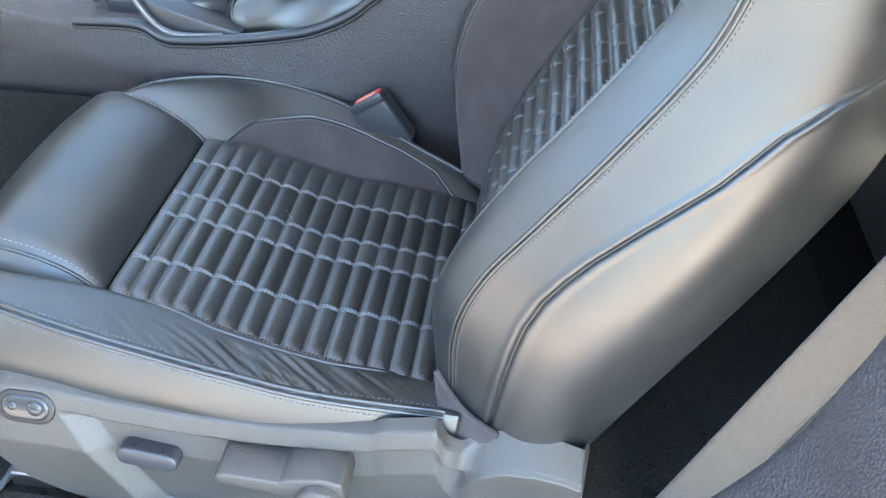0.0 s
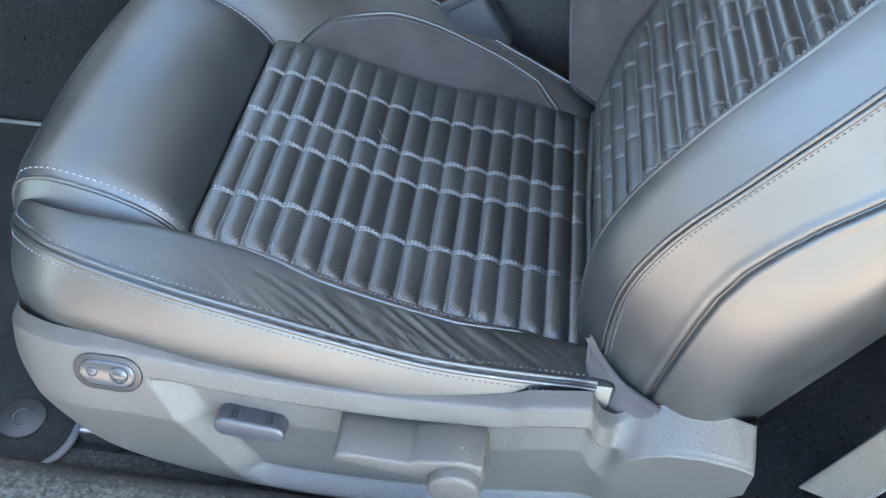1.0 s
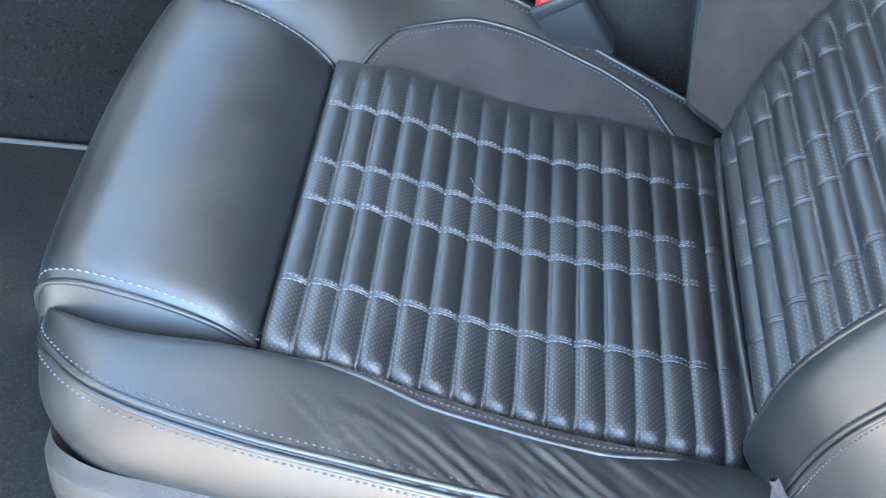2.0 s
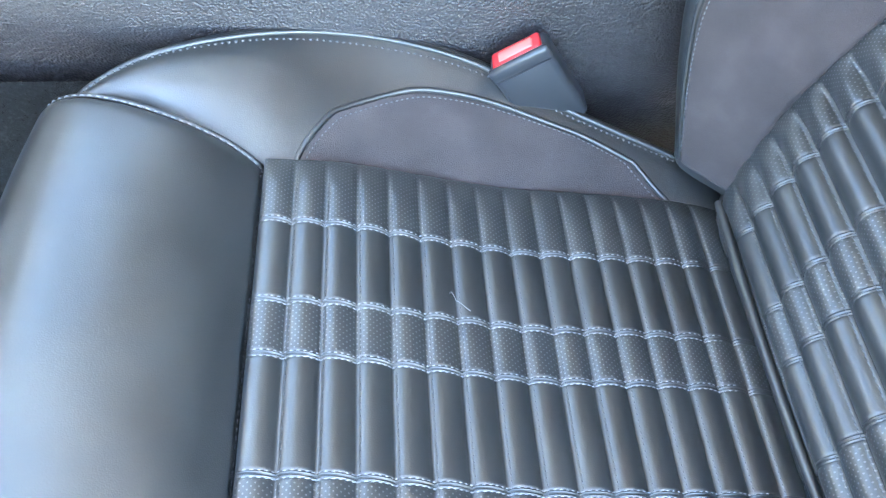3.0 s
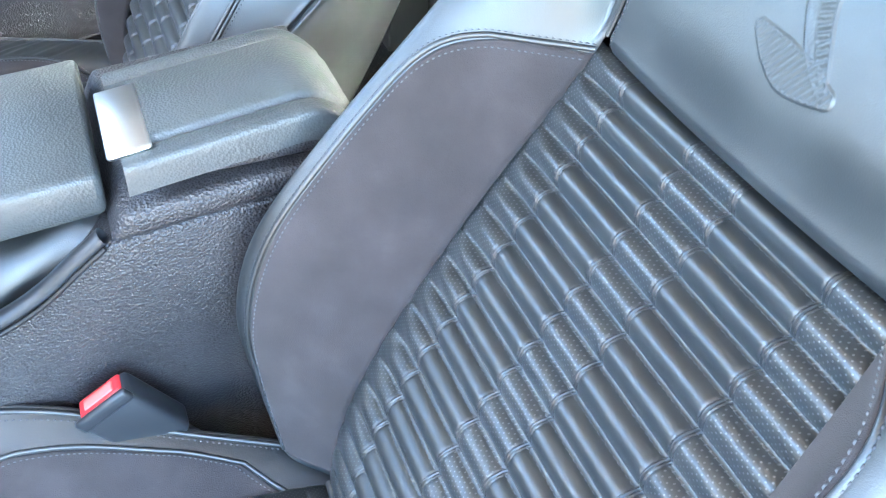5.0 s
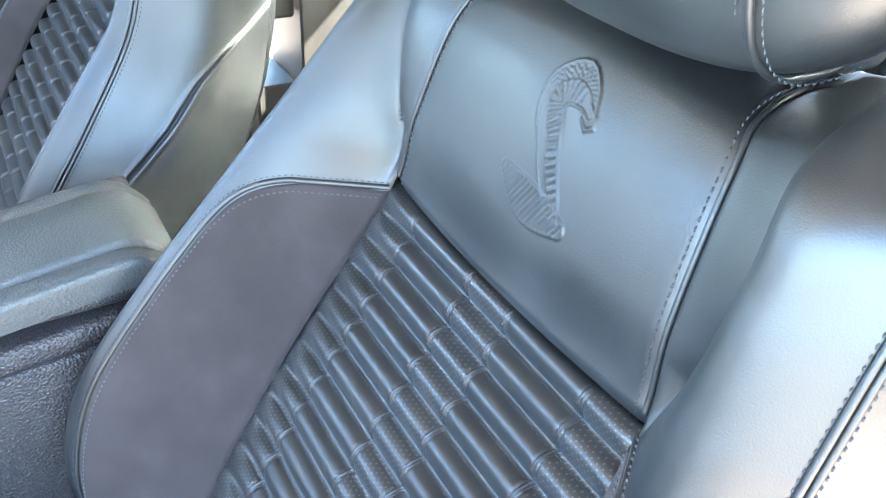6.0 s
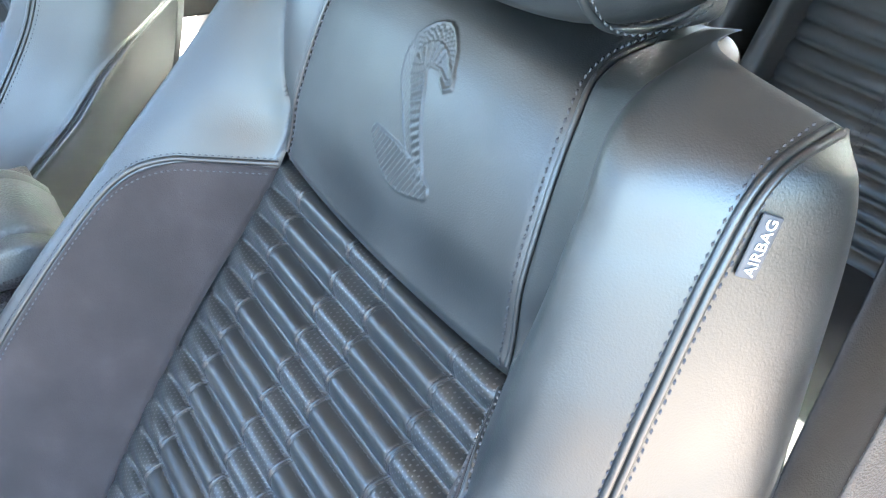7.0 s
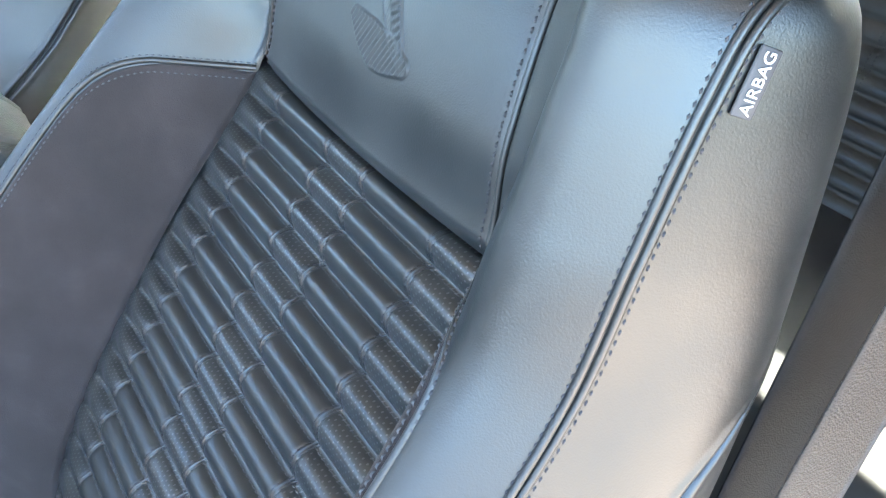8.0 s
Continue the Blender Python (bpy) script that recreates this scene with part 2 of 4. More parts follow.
class Skin:
    """A smooth surface through five guide lines; t runs along the lines, v across them."""

    def __init__(self, lines):
        self.lines = [[np.asarray(c, float) for c in ln] for ln in lines]
        self.n = len(self.lines[0][0]) - 1

    def at(self, T, V):
        T, V = np.broadcast_arrays(np.asarray(T, float), np.asarray(V, float))
        ks = np.arange(self.n + 1)
        ctrl = np.stack([np.stack([glide(ks, c, T) for c in ln], -1) for ln in self.lines], 0)
        k = np.asarray(KNOTS)
        d = np.gradient(ctrl, k, axis=0)
        d0, d1 = d.copy(), d.copy()              # the middle line is a piped edge, where the surface breaks
        d0[2], d1[2] = d[2] * .2 + .8 * (ctrl[3] - ctrl[2]) / (k[3] - k[2]), d[2] * .2 + .8 * (ctrl[2] - ctrl[1]) / (k[2] - k[1])
        i = np.clip(np.searchsorted(k, V, side="right") - 1, 0, 3)
        h = (k[i + 1] - k[i])[..., None]
        s = ((V - k[i])[..., None]) / h
        pick = lambda a, j: np.take_along_axis(a, np.broadcast_to(j[None, ..., None], (1, *j.shape, 3)), 0)[0]
        return ((2 * s**3 - 3 * s**2 + 1) * pick(ctrl, i) + (s**3 - 2 * s**2 + s) * h * pick(d0, i)
                + (-2 * s**3 + 3 * s**2) * pick(ctrl, i + 1) + (s**3 - s**2) * h * pick(d1, i + 1))

    def basis(self, T, V, sign):
        e = 1e-3
        P = self.at(T, V)
        du = self.at(np.clip(np.asarray(T) + e, 0, self.n), V) - self.at(np.clip(np.asarray(T) - e, 0, self.n), V)
        dv = self.at(T, np.clip(np.asarray(V) + e, 0, 1)) - self.at(T, np.clip(np.asarray(V) - e, 0, 1))
        n = np.cross(du, dv) * sign
        return P, n / np.maximum(np.linalg.norm(n, axis=-1, keepdims=True), 1e-9), np.linalg.norm(dv, axis=-1) / (2 * e)


def back_skin(side, low=False):
    """Half of the backrest's wrap, from the insert's edge over the bolster to the rear edge; side is -1 outboard, +1 inboard."""
    if low:
        x1 = (-.048, -.046, -.026, .012, .062, .118, .140, .158, .180, .225)
        z1 = (.308, .405, .470, .540, .610, .686, .748, .800, .838, .852)
        x2 = (-.036, -.034, -.012, .032, .080, .131, .154, .175, .195, .236)
        z2 = (.304, .400, .465, .531, .600, .680, .745, .802, .834, .843)
        y1 = (.206, .212, .213, .210, .204, .196, .192, .187, .182, .172)
        y2 = (.222, .229, .230, .227, .221, .212, .206, .203, .201, .198)
    elif side < 0:
        x1 = (-.056, -.060, -.042, .000, .052, .104, .126, .140, .160, .215)
        z1 = (.308, .405, .470, .540, .610, .686, .748, .800, .842, .860)
        x2 = (-.038, -.038, -.016, .030, .080, .131, .154, .175, .195, .236)
        z2 = (.304, .400, .465, .531, .600, .680, .745, .802, .834, .843)
        y1 = (.170, .174, .174, .172, .170, .167, .165, .162, .158, .152)
        y2 = (.206, .209, .209, .208, .206, .204, .203, .202, .201, .198)
    else:
        x1 = (-.070, -.085, -.088, -.067, -.016, .054, .110, .150, .178, .240)
        z1 = (.308, .405, .470, .540, .610, .690, .757, .810, .842, .856)
        x2 = (-.055, -.070, -.068, -.042, .008, .072, .124, .162, .190, .245)
        z2 = (.304, .400, .465, .531, .600, .680, .745, .800, .830, .842)
        y1 = (.192, .208, .212, .212, .210, .206, .200, .192, .182, .166)
        y2 = (.222, .234, .240, .240, .238, .233, .226, .216, .206, .196)
    x4 = np.array((.078, .143, .196, .236, .268, .287, .291, .286, .272, .252))
    y4 = np.array((.232, .219, .207, .201, .196, .191, .187, .183, .182, .178))
    y = lambda a: side * np.array(a)
    if side < 0:
        x4 = x4 + (0, .004, .010, .012, .012, .011, .009, .004, 0, 0)
        y4 = y4 - (0, .005, .012, .016, .0155, .015, .013, .006, 0, 0)
        y0 = (.150, .147, .144, .141, .136, .118, .113, .106, .094, .086)
    elif low:
        y0 = (.184, .184, .183, .181, .178, .172, .150, .128, .106, .090)
    else:
        y0 = (.150, .150, .149, .148, .147, .145, .135, .127, .118, .100)
    return Skin([
        ((-.036, -.023, .006, .044, .088, .150, .162, .186, .215, .28), y(y0), (.308, .395, .460, .530, .600, .689, .750, .815, .836, .842)),
        (x1, y(y1), z1),
        (x2, y(y2), z2),
        (np.array(x2) * .5 + x4 * .5, y(np.array((.244, .250, .250, .244, .234, .224, .218, .214, .209, .194)) + (.016 if side > 0 else 0)), (.272, .375, .455, .525, .595, .672, .735, .795, .826, .838)),
        (x4 - .003, y(y4), (.262, .366, .449, .519, .589, .663, .720, .772, .808, .825)),
    ])


def cushion_skin(side):
    """Half of the cushion's wrap, from the insert's edge over the side bolster down to the plastic shield."""
    xs = np.array((-.548, -.530, -.480, -.400, -.320, -.240, -.160, -.028))
    y = lambda *a: side * np.array(a)
    if side < 0:
        return Skin([
            (xs, y(.132, .140, .146, .153, .160, .166, .170, .172), (.350, .345, .346, .346, .332, .312, .299, .283)),
            (xs, y(.142, .160, .178, .176, .178, .186, .192, .192), (.366, .386, .394, .383, .364, .346, .332, .312)),
            (xs, y(.153, .183, .216, .233, .239, .243, .244, .232), (.364, .381, .391, .382, .367, .352, .338, .319)),
            (xs - .004, y(.172, .204, .237, .250, .255, .257, .256, .246), (.338, .346, .350, .339, .326, .313, .300, .282)),
            (xs - .004, y(.178, .211, .241, .249, .252, .254, .254, .248), (.308, .308, .310, .305, .297, .288, .278, .262)),
        ])
    return Skin([
        (xs, y(.172, .176, .170, .156, .158, .162, .165, .164), (.350, .345, .346, .348, .332, .312, .299, .277)),
        (xs, y(.178, .189, .205, .220, .229, .226, .210, .184), (.368, .386, .394, .383, .361, .350, .328, .287)),
        (xs, y(.188, .208, .235, .260, .269, .257, .230, .196), (.362, .380, .393, .394, .385, .368, .338, .290)),
        (xs - .004, y(.200, .224, .250, .270, .276, .266, .240, .208), (.346, .356, .364, .364, .354, .338, .314, .276)),
        (xs - .004, y(.200, .222, .246, .262, .266, .256, .234, .205), (.300, .300, .300, .300, .295, .285, .270, .250)),
    ])


def gusset(T, across):
    """How far the bolster's inner flank folds back behind the upper panel's edge, to a sharp crease."""
    c = glide((0, 4.8, 5.2, 6, 7, 8, 9), (.005, .005, .009, .032, .056, .064, .064), T)
    deep = .022 * np.clip((T - 5.05) / .6, 0, 1)
    return deep * np.where(across < c, (across / c) ** 1.1, np.exp(-(across - c) / .010))


def wrap_panel(name, skin, sign, T, V, mat, parent, label="", proud=0.0, roll=0.003, soft=0.006, groove=None, valley=None):
    """A patch of a skin, its borders rolled under; T and V are arrays of one shape."""
    P, N, _ = skin.basis(T, V, sign)
    a, b = T.shape
    edge = np.ones((a, b)) * 9.0
    along0 = np.concatenate([np.zeros((1, b)), np.cumsum(np.linalg.norm(np.diff(P, axis=0), axis=-1), 0)], 0)
    along1 = np.concatenate([np.zeros((a, 1)), np.cumsum(np.linalg.norm(np.diff(P, axis=1), axis=-1), 1)], 1)
    for d in (along0, along0[-1:] - along0, along1, along1[:, -1:] - along1):
        edge = np.minimum(edge, d)
    off = proud - (roll + proud) * np.clip(1 - edge / soft, 0, 1) ** 2
    if groove is not None:
        off = off + groove(P)
    P = P + N * off[..., None]
    if valley is not None:
        P[..., 0] += valley(T, along1)
    return sheet(name, P, mat, parent, label)


def seam_line(skin, sign, T, V, shift=0.0):
    """Points and normals along a skin, shifted across it by some metres."""
    _, _, w = skin.basis(T, V, sign)
    V2 = np.clip(V + shift / np.maximum(w, 1e-4), 0, 1)
    P, N, _ = skin.basis(T, V2, sign)
    return P, N


ROWS_C = (.094, .026, -.015, -.094)      # stitched lines across the cushion's channels
ROWS_B = (.104, .033, -.010, -.082)      # and across the backrest's
CH_X = -.3985 + .0225 * np.arange(18)    # the cushion's channel seams


def sunk(Y, rows, depth=.12):
    """How far the stitched rows press the channels down."""
    f = 1.0 + 0 * Y
    for r in rows:
        f = f * (1 - depth * np.exp(-((Y - r) / .0032) ** 2))
    return f


def cords(Y, rows):
    """Twin raised cords along each stitched row, a crease between them."""
    h = 0 * Y
    for r in rows:
        d = np.abs(Y - r)
        h = h + .0005 * np.exp(-((d - .0011) / .0006) ** 2) - .0013 * np.exp(-(d / .0005) ** 2) - .0006 * np.exp(-((d - .0022) / .0006) ** 2)
    return h


def pillow(s, full=.62):
    """Cross-section of one padded channel; a low exponent gives a flat top and narrow grooves."""
    return np.sin(np.pi * np.clip(s, 0, 1) ** .88) ** full


def cushion_top(X, Y):
    """Height of the channelled cushion insert at (x, y)."""
    z = glide((-.40, -.346, -.30, -.26, -.21, -.16, -.11, -.06, -.03, 0), (.360, .353, .340, .328, .315, .309, .302, .292, .282, .268), X)
    k = np.clip(np.searchsorted(CH_X, X, side="right") - 1, 0, 16)
    s = np.clip((X - CH_X[k]) / .0225, 0, 1)
    puff = .0056 * pillow(s, .58) * sunk(Y, ROWS_C)
    lo = glide((-.40, -.24, -.05), (-.153, -.166, -.172), X)
    hi = glide((-.40, -.24, -.05), (.156, .162, .164), X)
    z = z - .0025 + puff * (.12 + .88 * step((hi - Y) / .030)) + cords(Y, ROWS_C)
    for e, fall in ((Y - lo, .009), (hi - Y, .001)):
        z = z - fall * np.clip(1 - np.maximum(e, 0) / .016, 0, 1) ** 2 + 1.2 * np.minimum(e, 0)
    return z


def back_line(a):
    """The backrest insert's centre line: x and z, a metres below the top seam."""
    return (glide((-.02, 0, .06, .12, .20, .28, .35, .44, .48), (.161, .152, .119, .085, .041, .002, -.024, -.040, -.036), a),
            glide((-.02, 0, .06, .12, .20, .28, .35, .44, .48), (.706, .689, .639, .590, .523, .453, .389, .301, .262), a))


CH_B = np.concatenate([[-.006], np.array((.016, .0375, .059, .0815, .1045, .128, .152, .175, .1985, .2235, .250)), .250 + .027 * np.arange(1, 9)])   # seams below the upper panel's edge


def back_edges(A, wide=0.0):
    """Where the backrest insert meets the bolsters, outboard and inboard."""
    return glide((-.02, 0, .04, .10, .25, .48), (-.118, -.119, -.131, -.137, -.142, -.147), A), .149 + wide + 0 * A


def back_face(A, Y, wide=0.0):
    """Points on the channelled backrest insert."""
    x, z = back_line(A)
    x2, z2 = back_line(A + .002)
    tx, tz = x2 - x, z2 - z
    ln = np.hypot(tx, tz)
    nx, nz = tz / ln, -tx / ln
    k = np.clip(np.searchsorted(CH_B, A, side="right") - 1, 0, len(CH_B) - 2)
    s = np.clip((A - CH_B[k]) / (CH_B[k + 1] - CH_B[k]), 0, 1)
    puff = .0098 * pillow(s, .85) * sunk(Y, ROWS_B, .10)
    lo, hi = back_edges(A, wide)
    inner = step((hi - Y) / .026)
    h = -.0050 * inner + puff * (.15 + .85 * inner) + cords(Y, ROWS_B)
    for e, fall, dive in ((Y - lo, .006, 1.2), (hi - Y, .0, .35)):
        h = h - fall * np.clip(1 - np.maximum(e, 0) / .016, 0, 1) ** 2 + dive * np.minimum(e, 0)
    h = h - .005 * np.clip(1 - (A + .006) / .008, 0, 1) ** 2
    return np.stack([x + nx * h, Y + 0 * x, z + nz * h], -1), np.stack([nx, 0 * nx, nz], -1)


def perf_mask(Y, rows):
    return ((Y > rows[0] + .004) | ((Y < rows[1] - .003) & (Y > rows[2] + .003)) | (Y < rows[3] - .004)).astype(float)


def channel_places(seams, n):
    return np.concatenate([np.linspace(a, b, n, endpoint=False) for a, b in zip(seams[:-1], seams[1:])] + [[seams[-1]]])


def cross_places(lo, hi, rows, n=118):
    base = np.linspace(lo, hi, n)
    half = np.array((.0002, .0006, .0010, .0014, .0018, .0022, .0027, .0034, .0046, .0064))
    extra = np.concatenate([r + np.concatenate([-half[::-1], half]) for r in rows])
    base = base[np.abs(base[:, None] - extra[None]).min(1) > .0009]
    return np.sort(np.concatenate([base, extra]))


def emblem(Y, Z):
    """Relief of the pressed motif on the upper panel: a tapering S-shaped band over a leaf."""
    def near(pts):
        best, where, run = np.full(Y.shape, 9.0), np.zeros(Y.shape), 0.0
        for (a, b), (c, d) in zip(pts[:-1], pts[1:]):
            L = math.hypot(c - a, d - b)
            s = np.clip(((Y - a) * (c - a) + (Z - b) * (d - b)) / L**2, 0, 1)
            q = np.hypot(Y - a - s * (c - a), Z - b - s * (d - b))
            where = np.where(q < best, run + s * L, where)
            best, run = np.minimum(best, q), run + L
        return best, where, run
    k = np.linspace(0, 1, 10)
    u = np.linspace(0, 1, 34)
    by = .004 + glide(k, (-.029, -.022, -.011, -.001, -.002, -.008, -.013, -.019, -.027, -.036), u)
    bz = glide(k, (.8085, .8140, .8160, .8100, .8010, .7925, .7830, .7735, .7640, .7545), u)
    q, w, L = near(list(zip(by, bz)))
    i = np.clip((w / L * 33).astype(int), 0, 32)
    side = (by[i + 1] - by[i]) * (Z - bz[i]) - (bz[i + 1] - bz[i]) * (Y - by[i])      # which side of the spine
    q = np.where(side > 0, q, -q)
    f = np.clip(w / L, 0, 1)
    wide = glide((0, .12, .35, .6, .85, 1), (.0030, .0070, .0100, .0078, .0054, .0020), f)
    line = lambda d, t=.0006: np.exp(-(d / t) ** 2)
    mid = .15 * wide
    inside = np.abs(q) < wide
    rungs = (np.sin(w * 2 * np.pi / .0042) > -.1) * (q < mid) * (q > -wide * .85)
    scales = np.abs(np.sin((w + q) * np.pi / .0026) * np.sin((w - q) * np.pi / .0026)) * (q > mid)
    band = np.maximum(np.maximum(line(np.abs(q) - wide), .8 * line(q - mid)), inside * (.25 + .6 * rungs * (f > .1) + .4 * scales))
    leaf, lw, lL = near([(-.034, .7545), (-.022, .7555), (-.008, .7560), (.006, .7600), (.0190, .7650)])
    lwide = .0012 + .0085 * np.sin(np.pi * np.clip(lw / lL * .82 + .12, 0, 1))
    veins = np.abs(np.sin((Y + .6 * Z) * np.pi / .0036))
    lf = np.maximum(line(leaf - lwide), (leaf < lwide) * (.15 + .8 * veins))
    jaw, _, _ = near([(-.022, .812), (-.029, .808), (-.0305, .804), (-.0255, .8015), (-.0205, .805)])
    return .0013 * np.maximum(np.maximum(band, lf), line(jaw, .0009))


def build_seat(shallow=False):
    seat = thing("car_seat", (-.2, 0, .14), "black leather sport seat with channelled perforated inserts and suede bolsters", "seat", "front seats")

    # cushion: channelled insert with its threads
    X = channel_places(CH_X, 13)
    Y = cross_places(-.188, .182, ROWS_C)
    XX, YY = np.meshgrid(X, Y, indexing="ij")
    lo = glide((-.40, -.24, -.05), (-.153, -.166, -.172), XX)
    hi = glide((-.40, -.24, -.05), (.156, .162, .164), XX)
    YY = np.clip(YY, lo - .016, hi + .016)
    cushion = sheet("cushion", np.stack([XX, YY, cushion_top(XX, YY)], -1), insert_leather, seat,
                    "channelled black leather seat insert with perforated bands", uv=np.stack([XX, YY], -1), perf=perf_mask(YY, ROWS_C))
    lines, fine = [], []
    xs = np.linspace(-.395, -.068, 330)
    up = np.tile((0., 0., 1.), (330, 1))
    for r in ROWS_C:
        for d in (-.0022, .0022):
            y = np.full(330, r + d)
            lines.append((np.stack([xs, y, cushion_top(xs, y) + .0004], -1), up))
    for x in CH_X[1:-2]:
        ys = np.linspace(glide((-.40, -.24, -.05), (-.140, -.152, -.158), x), glide((-.40, -.24, -.05), (.150, .156, .158), x), 60)
        fine.append((np.stack([np.full(60, x + .0022), ys, cushion_top(np.full(60, x + .0022), ys)], -1), up[:60]))
    stitches("row_stitching", lines, thread, cushion, step=.0042, length=.0032, thick=.00052)
    stitches("channel_stitching", fine, back_thread, cushion, step=.0044, length=.0036, thick=.00032)

    # cushion: thigh pad
    u = np.linspace(0, 1, 70)
    pk = np.linspace(0, 1, 10)
    px = glide(pk, (-.3992, -.404, -.425, -.455, -.490, -.522, -.547, -.559, -.558, -.548), u)
    pz = glide(pk, (.347, .362, .383, .397, .405, .406, .395, .368, .325, .270), u)
    yo = glide(pk, (-.151, -.151, -.150, -.148, -.145, -.141, -.138, -.138, -.140, -.142), u)
    yi = glide(pk, (.152, .153, .156, .163, .172, .179, .182, .182, .180, .178), u)
    w = ends(60)
    PX = np.repeat(px[:, None], 60, 1)
    PY = yo[:, None] + (yi - yo)[:, None] * w[None]
    drop = np.minimum(PY - yo[:, None], yi[:, None] - PY)
    roll = .010 * np.clip(1 - drop / .020, 0, 1) ** 2
    bow = .010 * (1 - (2 * w - 1) ** 2)[None]
    PZ = pz[:, None] - roll + bow * np.clip((u - .15) * 3, 0, 1)[:, None]
    dent = .0006 * np.array([[noise.noise((p * 9, q * 6, 0.3)) for q in w] for p in u])
    pad = sheet("thigh_pad", np.stack([PX - .4 * bow * (u > .6)[:, None], PY, PZ + dent], -1), leather, seat, "smooth black leather thigh pad")
    for e, d in ((yo, -1), (yi, 1)):
        zz = np.linspace(-.009, -.062, 14)
        rows = slice(4, 70)
        S = np.stack([np.repeat(px[rows, None], 14, 1), e[rows, None] + d * (.002 + .026 * np.sin(np.linspace(0, 1.4, 14)))[None], pz[rows, None] + zz[None]], -1)
        sheet("side_band", S, leather, pad, "light-catching leather side band")
        edge = np.stack([px[rows], e[rows] + d * .001, pz[rows] - .0085], -1)
        tube("welt", edge, .0022, leather, pad)
        stitches("edge_stitching", [(edge + (0, -d * .006, .006), np.tile((0., 0., 1.), (66, 1)))], thread, pad, step=.006, length=.0046)
    cross = np.stack([np.full(60, -.4005), np.linspace(-.148, .149, 60), np.full(60, .3535)], -1)
    stitches("edge_stitching", [(cross, np.tile((-.5, 0., .8), (60, 1)))], dark_thread, pad, step=.0055)

    # cushion: side bolsters
    for side in (-1, 1):
        sk = cushion_skin(side)
        sg = side
        T, V = np.meshgrid(np.linspace(0, 7, 260), np.linspace(0, 1, 70) * .5, indexing="ij")
        def fold(p):
            a = noise.noise(((p[0] + 1.5 * p[1]) * 62, (p[0] - .5 * p[1]) * 11, 3.0))
            b = noise.noise(((p[0] + 1.2 * p[1]) * 130, (p[0] - .4 * p[1]) * 20, 8.0))
            return (1 - 2.4 * abs(a)) * .0016 + (1 - 2.2 * abs(b)) * .0006
        crease = lambda P: np.array([[fold(p) for p in row] for row in P]) * np.exp(-((P[..., 0] + .21) / .11) ** 2) * step((-.188 - P[..., 1]) / .016)
        bol = wrap_panel("cushion_bolster", sk, sg, T, V, leather, seat, "black leather side bolster with twin-stitched seam", roll=.0012, groove=crease if side < 0 else None)
        T, V = np.meshgrid(np.linspace(0, 7, 150), .5 + ends(30) * .5, indexing="ij")
        wrap_panel("bolster_side", sk, sg, T, V, leather, bol, roll=.0006)
        ts = ends(90)
        cap = .285 * (.62 + .38 * np.sin(np.pi / 2 * np.clip(ts / .24, 0, 1)) ** .8) * (1 - .22 * np.clip((ts - .84) / .16, 0, 1) ** 2)
        Vs = cap[:, None] * ends(36)[None]
        first = lambda V: 3.29 + .72 * (V / .285) ** 1.5
        last = lambda V: 6.66 - .30 * (V / .285)
        Ts = first(Vs) + (last(Vs) - first(Vs)) * ts[:, None]
        sp = wrap_panel("bolster_insert", sk, sg, Ts, Vs, suede, bol, "charcoal suede bolster insert", proud=.0014, roll=.0012, soft=.004)
        lip, tail = np.linspace(0, cap[0], 30), np.linspace(cap[-1], 0, 30)
        rT = np.concatenate([first(lip), Ts[1:-1, -1], last(tail)])
        rV = np.concatenate([lip, Vs[1:-1, -1], tail])
        inner = lambda k: (5.05 + (rT - 5.05) * (1 - .6 * k), np.maximum(rV * (1 - 1.4 * k), 0))
        P, N, _ = sk.basis(*inner(.055), sg)
        stitches("edge_stitching", [(P + N * .0014, N)], back_thread, sp)
        P, N, _ = sk.basis(*inner(-.018), sg)
        tube("welt", P, .0022, leather, bol)
        E = sk.at(np.full(30, 7.0), np.linspace(0, 1, 30))
        q = np.linspace(0, 1, 12)[None, :, None]
        low = np.array((-.020, side * .19, .262))
        sheet("bolster_end", E[:, None] * (1 - q) + low * q + np.array((.012, 0, 0)) * np.sin(np.pi * q), leather, bol)
        Tl = np.linspace(.05, 6.9, 260)
        for d in (-.0027, .0027):
            P, N = seam_line(sk, sg, Tl, np.full(260, .5), d)
            tube("welt", P + N * .0002, .0024, leather, bol)
        stitches("seam_stitching", [seam_line(sk, sg, Tl, np.full(260, .5), d) for d in (-.0068, .0085)], back_thread, bol, step=.0052, length=.0040, thick=.0010, lift=.0003)

    # backrest: channelled insert
    A = channel_places(CH_B, 13)
    wide = .033 if shallow else 0.0
    Yb = cross_places(-.162, .165 + wide, ROWS_B, 108)
    AA, YY = np.meshgrid(A, Yb, indexing="ij")
    lo, hi = back_edges(AA, wide)
    YY = np.clip(YY, lo - .016, hi + .016)
    Pb, _ = back_face(AA, YY, wide)
    back = sheet("back_insert", Pb[::-1], insert_leather, seat, "channelled black leather back insert with perforated bands",
                 uv=np.stack([AA, YY], -1)[::-1], perf=perf_mask(YY, ROWS_B)[::-1])
    lines, fine = [], []
    al = np.linspace(.004, .40, 400)
    for r in ROWS_B:
        for d in (-.0022, .0022):
            P, N = back_face(al, np.full(400, r + d))
            lines.append((P + N * .0004, N))
    for a in CH_B[1:-2]:
        ys = np.linspace(float(back_edges(a)[0]) + .012, .138, 60)
        fine.append(back_face(np.full(60, a + .0014), ys))
    stitches("row_stitching", lines, dark_thread, back, step=.0042, length=.0028, thick=.00036)
